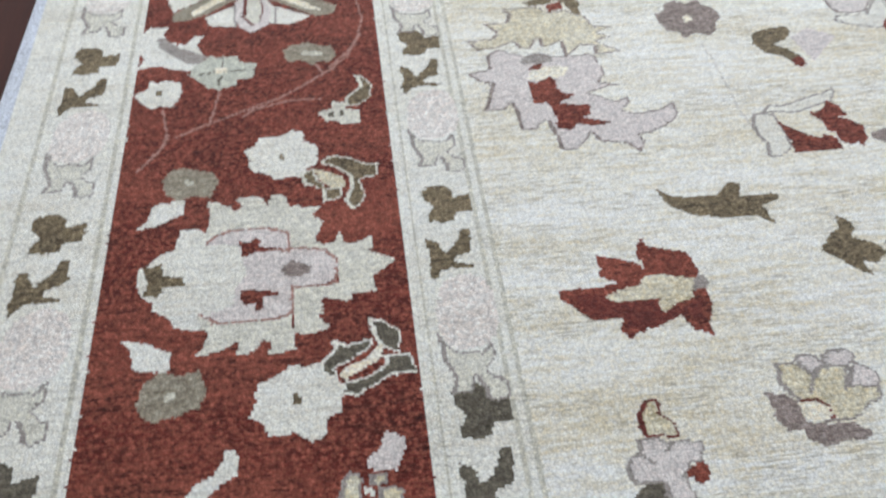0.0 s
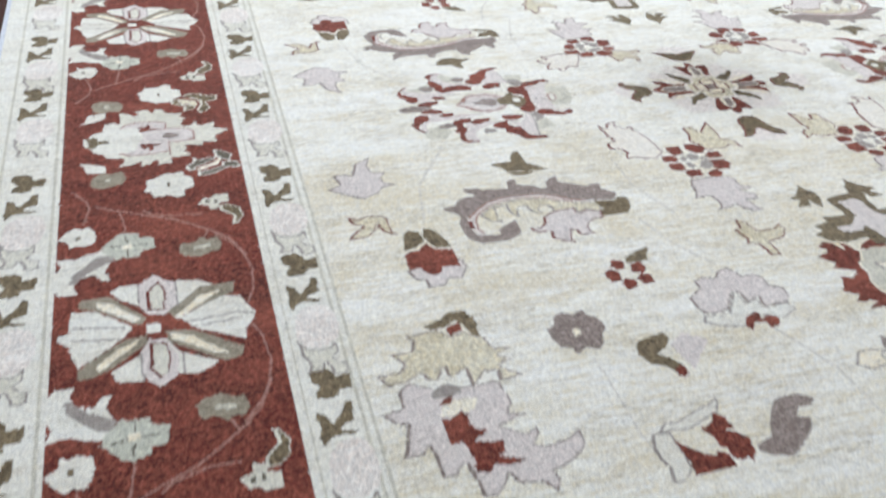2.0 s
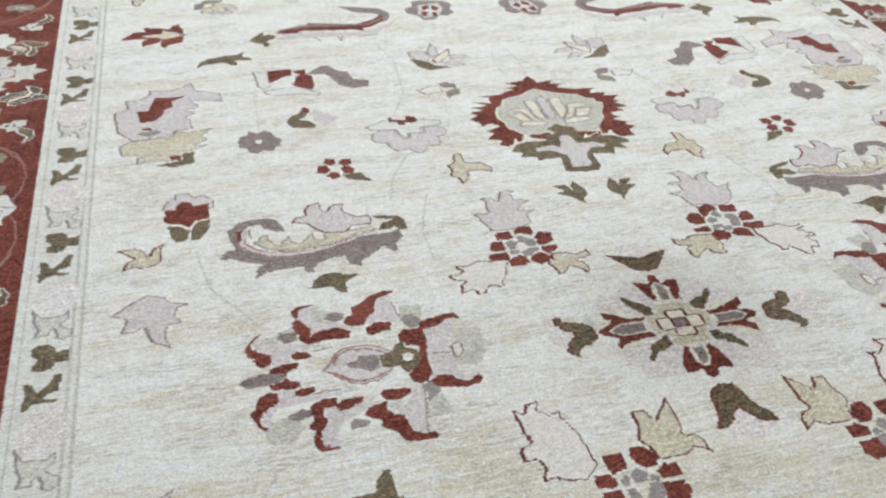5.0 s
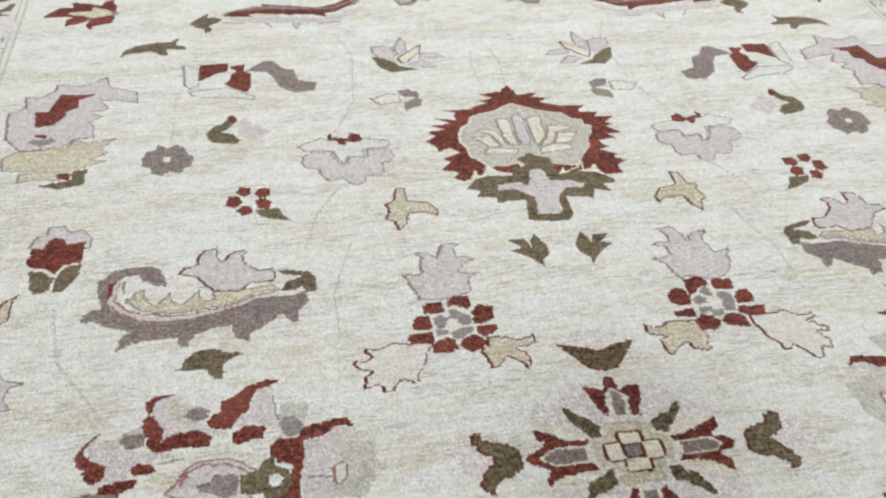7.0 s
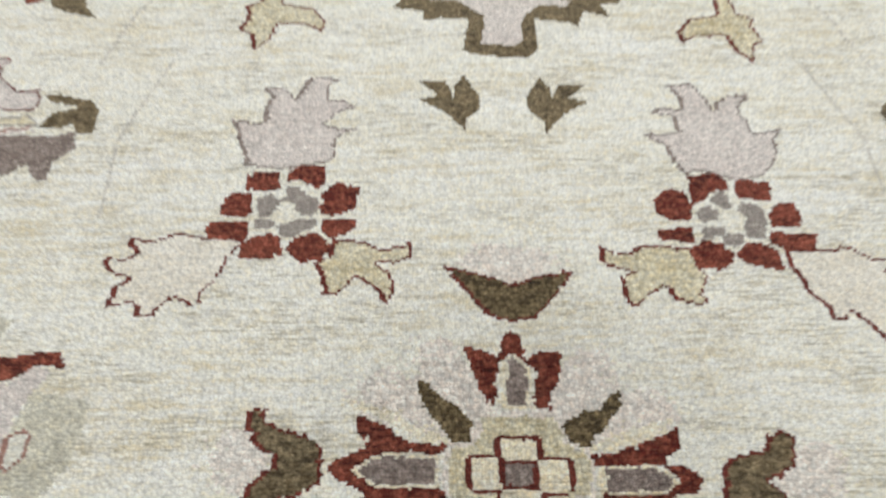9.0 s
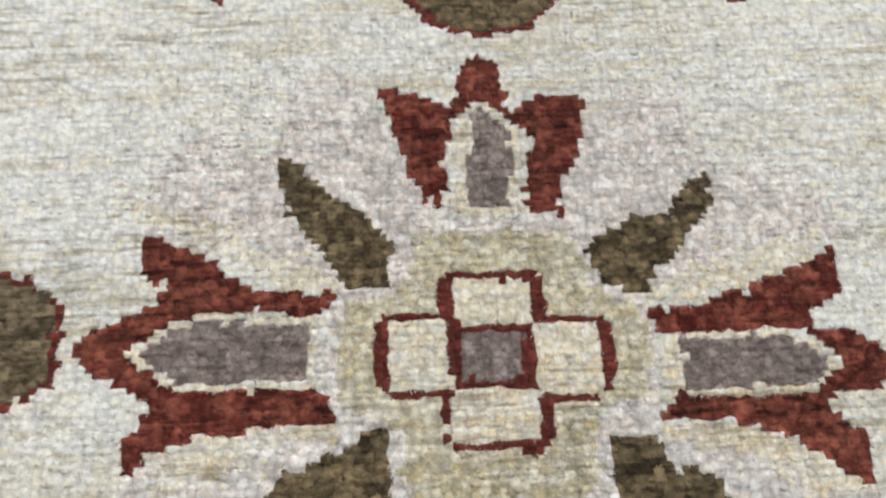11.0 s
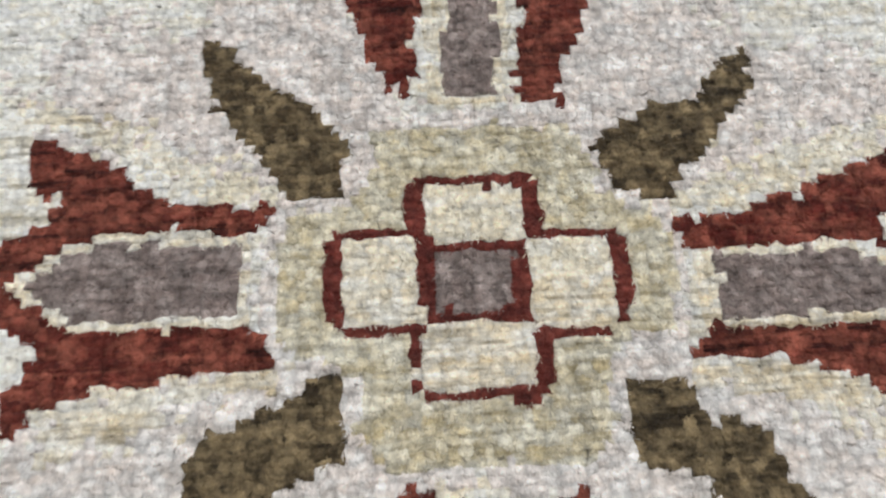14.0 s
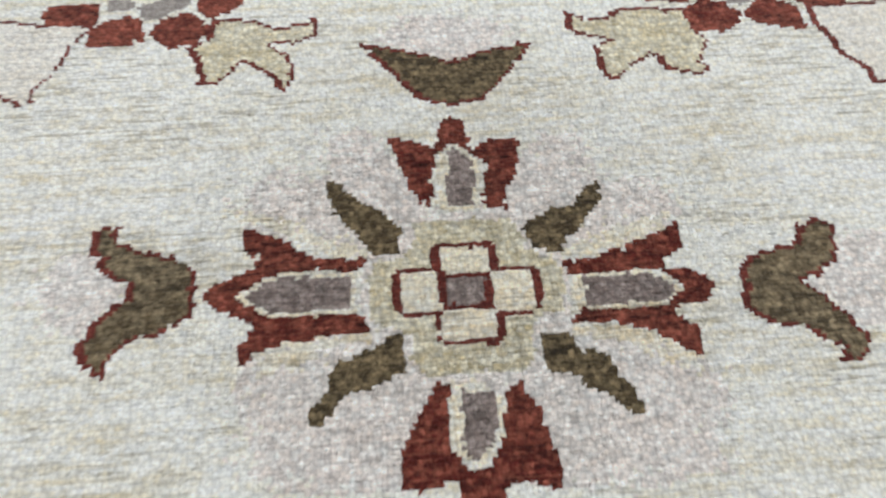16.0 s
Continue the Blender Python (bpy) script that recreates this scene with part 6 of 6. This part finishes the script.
def pile_mesh(name, i):
    """The pile of one piece: long runs of ground knots, single knots of motifs, and rounded tufts near the middle."""
    a, b = cut[i], cut_end[i]
    x0, x1 = (c[a:b] - HALF_X) * KNOT_X, (e[a:b] - HALF_X) * KNOT_X
    y0 = (r[a:b] - HALF_Y) * KNOT_Y
    y1, zero = y0 + KNOT_Y, np.zeros(b - a)
    v = np.stack([np.stack([x0, y0, zero], -1), np.stack([x1, y0, zero], -1), np.stack([x1, y1, zero], -1), np.stack([x0, y1, zero], -1)], 1).reshape(-1, 3)
    quads = [np.arange(len(v)).reshape(-1, 4)]
    a, b = zcut[i], zcut_end[i]
    if b > a:
        kr, kc = zr[a:b], zc[a:b]
        corners = np.stack([np.stack([kr + dy, kc + dx], -1) for dx, dy in ((0, 0), (1, 0), (1, 1), (0, 1))], 1)
        keys, place = np.unique(corners.reshape(-1, 2) @ np.array([4096, 1]), return_inverse=True)
        cr, cc = keys // 4096, keys % 4096
        edge = np.minimum(np.minimum(cc - ZONE[1].start, ZONE[1].stop - cc), np.minimum(cr - ZONE[0].start, ZONE[0].stop - cr))
        close = np.hypot((cc - HALF_X) * KNOT_X / 0.17, ((cr - HALF_Y) * KNOT_Y - 0.01) / 0.15)
        fade = np.clip(edge / 40.0, 0.0, 1.0) * np.clip(1.6 - close, 0.35, 1.0)  # tufts sink into the flat pile towards the edge of their zone
        cv = np.stack([(cc - HALF_X) * KNOT_X, (cr - HALF_Y) * KNOT_Y, lift[cr, cc] * 0.5 - 0.00025 * fade], -1)
        cv[:, :2] += shift[cr, cc]
        # rows and columns of hand-tied knots wander
        cv[:, 0] += fade * (0.00018 * np.sin(cr * 0.9 + 2.0 * np.sin(cc * 0.11)) + 0.0002 * np.sin(cr * 0.37 + cc * 0.23))
        cv[:, 1] += fade * (0.00015 * np.sin(cc * 0.8 + 1.7 * np.sin(cr * 0.13)) + 0.0002 * np.sin(cc * 0.21 - cr * 0.31))
        place = place.reshape(-1, 4) + len(v)
        v = np.concatenate([v, cv])
        deep = fade[place - len(v) + len(cv)].min(1) > 0
        quads.append(place[~deep])
        n = int(deep.sum())
        if n:
            four = v[place[deep]]
            mid, f4 = four.mean(1, keepdims=True), fade[place[deep] - len(v) + len(cv)][:, :, None]
            tall = rng.uniform(-0.0002, 0.0002, (n, 1, 1)) + 0.0001
            ring = mid + (four - mid) * rng.uniform(0.55, 0.80, (n, 4, 1))
            ring[:, :, 2:] = mid[:, :, 2:] + f4 * (0.0003 + tall + rng.uniform(-0.00015, 0.00015, (n, 4, 1)))
            ring[:, :, :2] += rng.normal(0, 0.00025, (n, 1, 2)) * f4[:, :1]
            below, up = place[deep], len(v) + np.arange(4 * n).reshape(-1, 4)
            for q in range(4):
                p = (q + 1) % 4
                quads.append(np.stack([below[:, q], below[:, p], up[:, p], up[:, q]], -1))
            quads.append(up)
            v = np.concatenate([v, ring.reshape(-1, 3)])
            # cut ends of the yarn, leaning with the nap towards the near end of the rug; thickest round the rosette
            dense = np.clip(1.35 - np.hypot(mid[:, 0, 0] / 0.17, (mid[:, 0, 1] - 0.01) / 0.15), 0.16, 1.0)
            for q in range(14):
                some = np.nonzero(rng.random(n) < dense)[0]
                k = len(some)
                if not k:
                    continue
                sunk = f4[some, 0, 0]
                root = mid[some, 0] + np.stack([rng.uniform(-0.0012, 0.0012, k), rng.uniform(-0.0011, 0.0013, k), (0.0004 + tall[some, 0, 0]) * sunk], -1)
                way = np.stack([rng.normal(0, 0.0005, k), rng.normal(-0.0005, 0.0004, k), rng.uniform(0.0001, 0.0004, k) * sunk], -1)
                turn = rng.normal(0, 0.6, k)
                side = np.stack([np.cos(turn), np.sin(turn), rng.normal(0, 0.3, k)], -1) * rng.uniform(0.00008, 0.00018, (k, 1))
                blade = np.stack([root - side, root + side, root + way + 0.5 * side, root + way - 0.5 * side], 1)
                quads.append(len(v) + np.arange(4 * k).reshape(-1, 4))
                v = np.concatenate([v, blade.reshape(-1, 3)])
    f = np.concatenate(quads)
    me = bpy.data.meshes.new(name)
    me.vertices.add(len(v))
    me.vertices.foreach_set("co", drawn_in(v).ravel())
    me.loops.add(f.size)
    me.loops.foreach_set("vertex_index", f.ravel().astype(np.int32))
    me.polygons.add(len(f))
    me.polygons.foreach_set("loop_start", np.arange(0, f.size, 4, dtype=np.int32))
    me.update(calc_edges=True)
    me.polygons.foreach_set("use_smooth", np.ones(len(f), bool))
    return me


rug = tagged(new("rug"), "ivory hand-knotted wool rug with red floral border on dark boards", "rug")
rug.matrix_world = pose(0, 0, FLOOR_Z)
LIFT = Matrix.Translation((0, 0, -FLOOR_Z))


def rug_part(name, me, material, parent, label=""):
    me.materials.append(material)
    ob = new(name, me)
    ob.parent = parent
    ob.matrix_basis = LIFT if parent is rug else Matrix.Identity(4)
    return tagged(ob, label)


backing = box_mesh("backing", -HALF_X * KNOT_X + 0.001, HALF_X * KNOT_X - 0.001, -HALF_Y * KNOT_Y + 0.001, HALF_Y * KNOT_Y - 0.001, FLOOR_Z + 0.0005, -0.0026, 0.002)
rug_part("backing", backing, SELVEDGE, rug, "woven cotton backing of the rug")

hosts = {}
for i, (name, material, motif) in enumerate(pieces):
    if cut[i] == cut_end[i] and zcut[i] == zcut_end[i]:
        continue
    if motif is None:
        ob = rug_part(name, pile_mesh(name, i), material, rug, LABELS.get(name, ""))
        if name == "loose_yarn":
            tagged(ob, kind="stuff")
        continue
    kind = motifs[motif]
    kind = kind[2:] if kind[:2] in ("b_", "g_") else kind
    if motif not in hosts:
        hosts[motif] = rug_part(kind, pile_mesh(kind, i), material, rug, LABELS.get(kind, ""))
    else:
        rug_part(name, pile_mesh(name, i), material, hosts[motif])


# ---- floor boards beside the rug ----
BOARD = 0.125
shared = {}
x = -ROOM_X
while x < ROOM_X - 0.01:
    y = -ROOM_Y - random.uniform(0, 1.2)
    while y < ROOM_Y:
        length = random.choice((0.9, 1.2, 1.5))
        y0, y1 = max(y, -ROOM_Y), min(y + length, ROOM_Y)
        if y1 - y0 > 0.05 and -3.2 < x < -1.0:
            key = round(y1 - y0, 3)
            if key not in shared:
                shared[key] = box_mesh("board", 0.0006, BOARD - 0.0006, 0.0006, key - 0.0006, -0.018, 0.0, 0.0008)
                shared[key].materials.append(BOARDS)
            ob = new("board", shared[key])
            ob.parent = floor
            ob.matrix_basis = pose(x, y0, FLOOR_Z)
        y += length
    x += BOARD
for x0, x1 in ((-ROOM_X, -3.2), (-0.95, ROOM_X)):
    me = box_mesh("boards", x0, x1, -ROOM_Y, ROOM_Y, FLOOR_Z - 0.0175, FLOOR_Z - 0.0005)
    me.materials.append(BOARDS)
    ob = tagged(new("boards", me), kind="stuff")
    ob.parent = floor
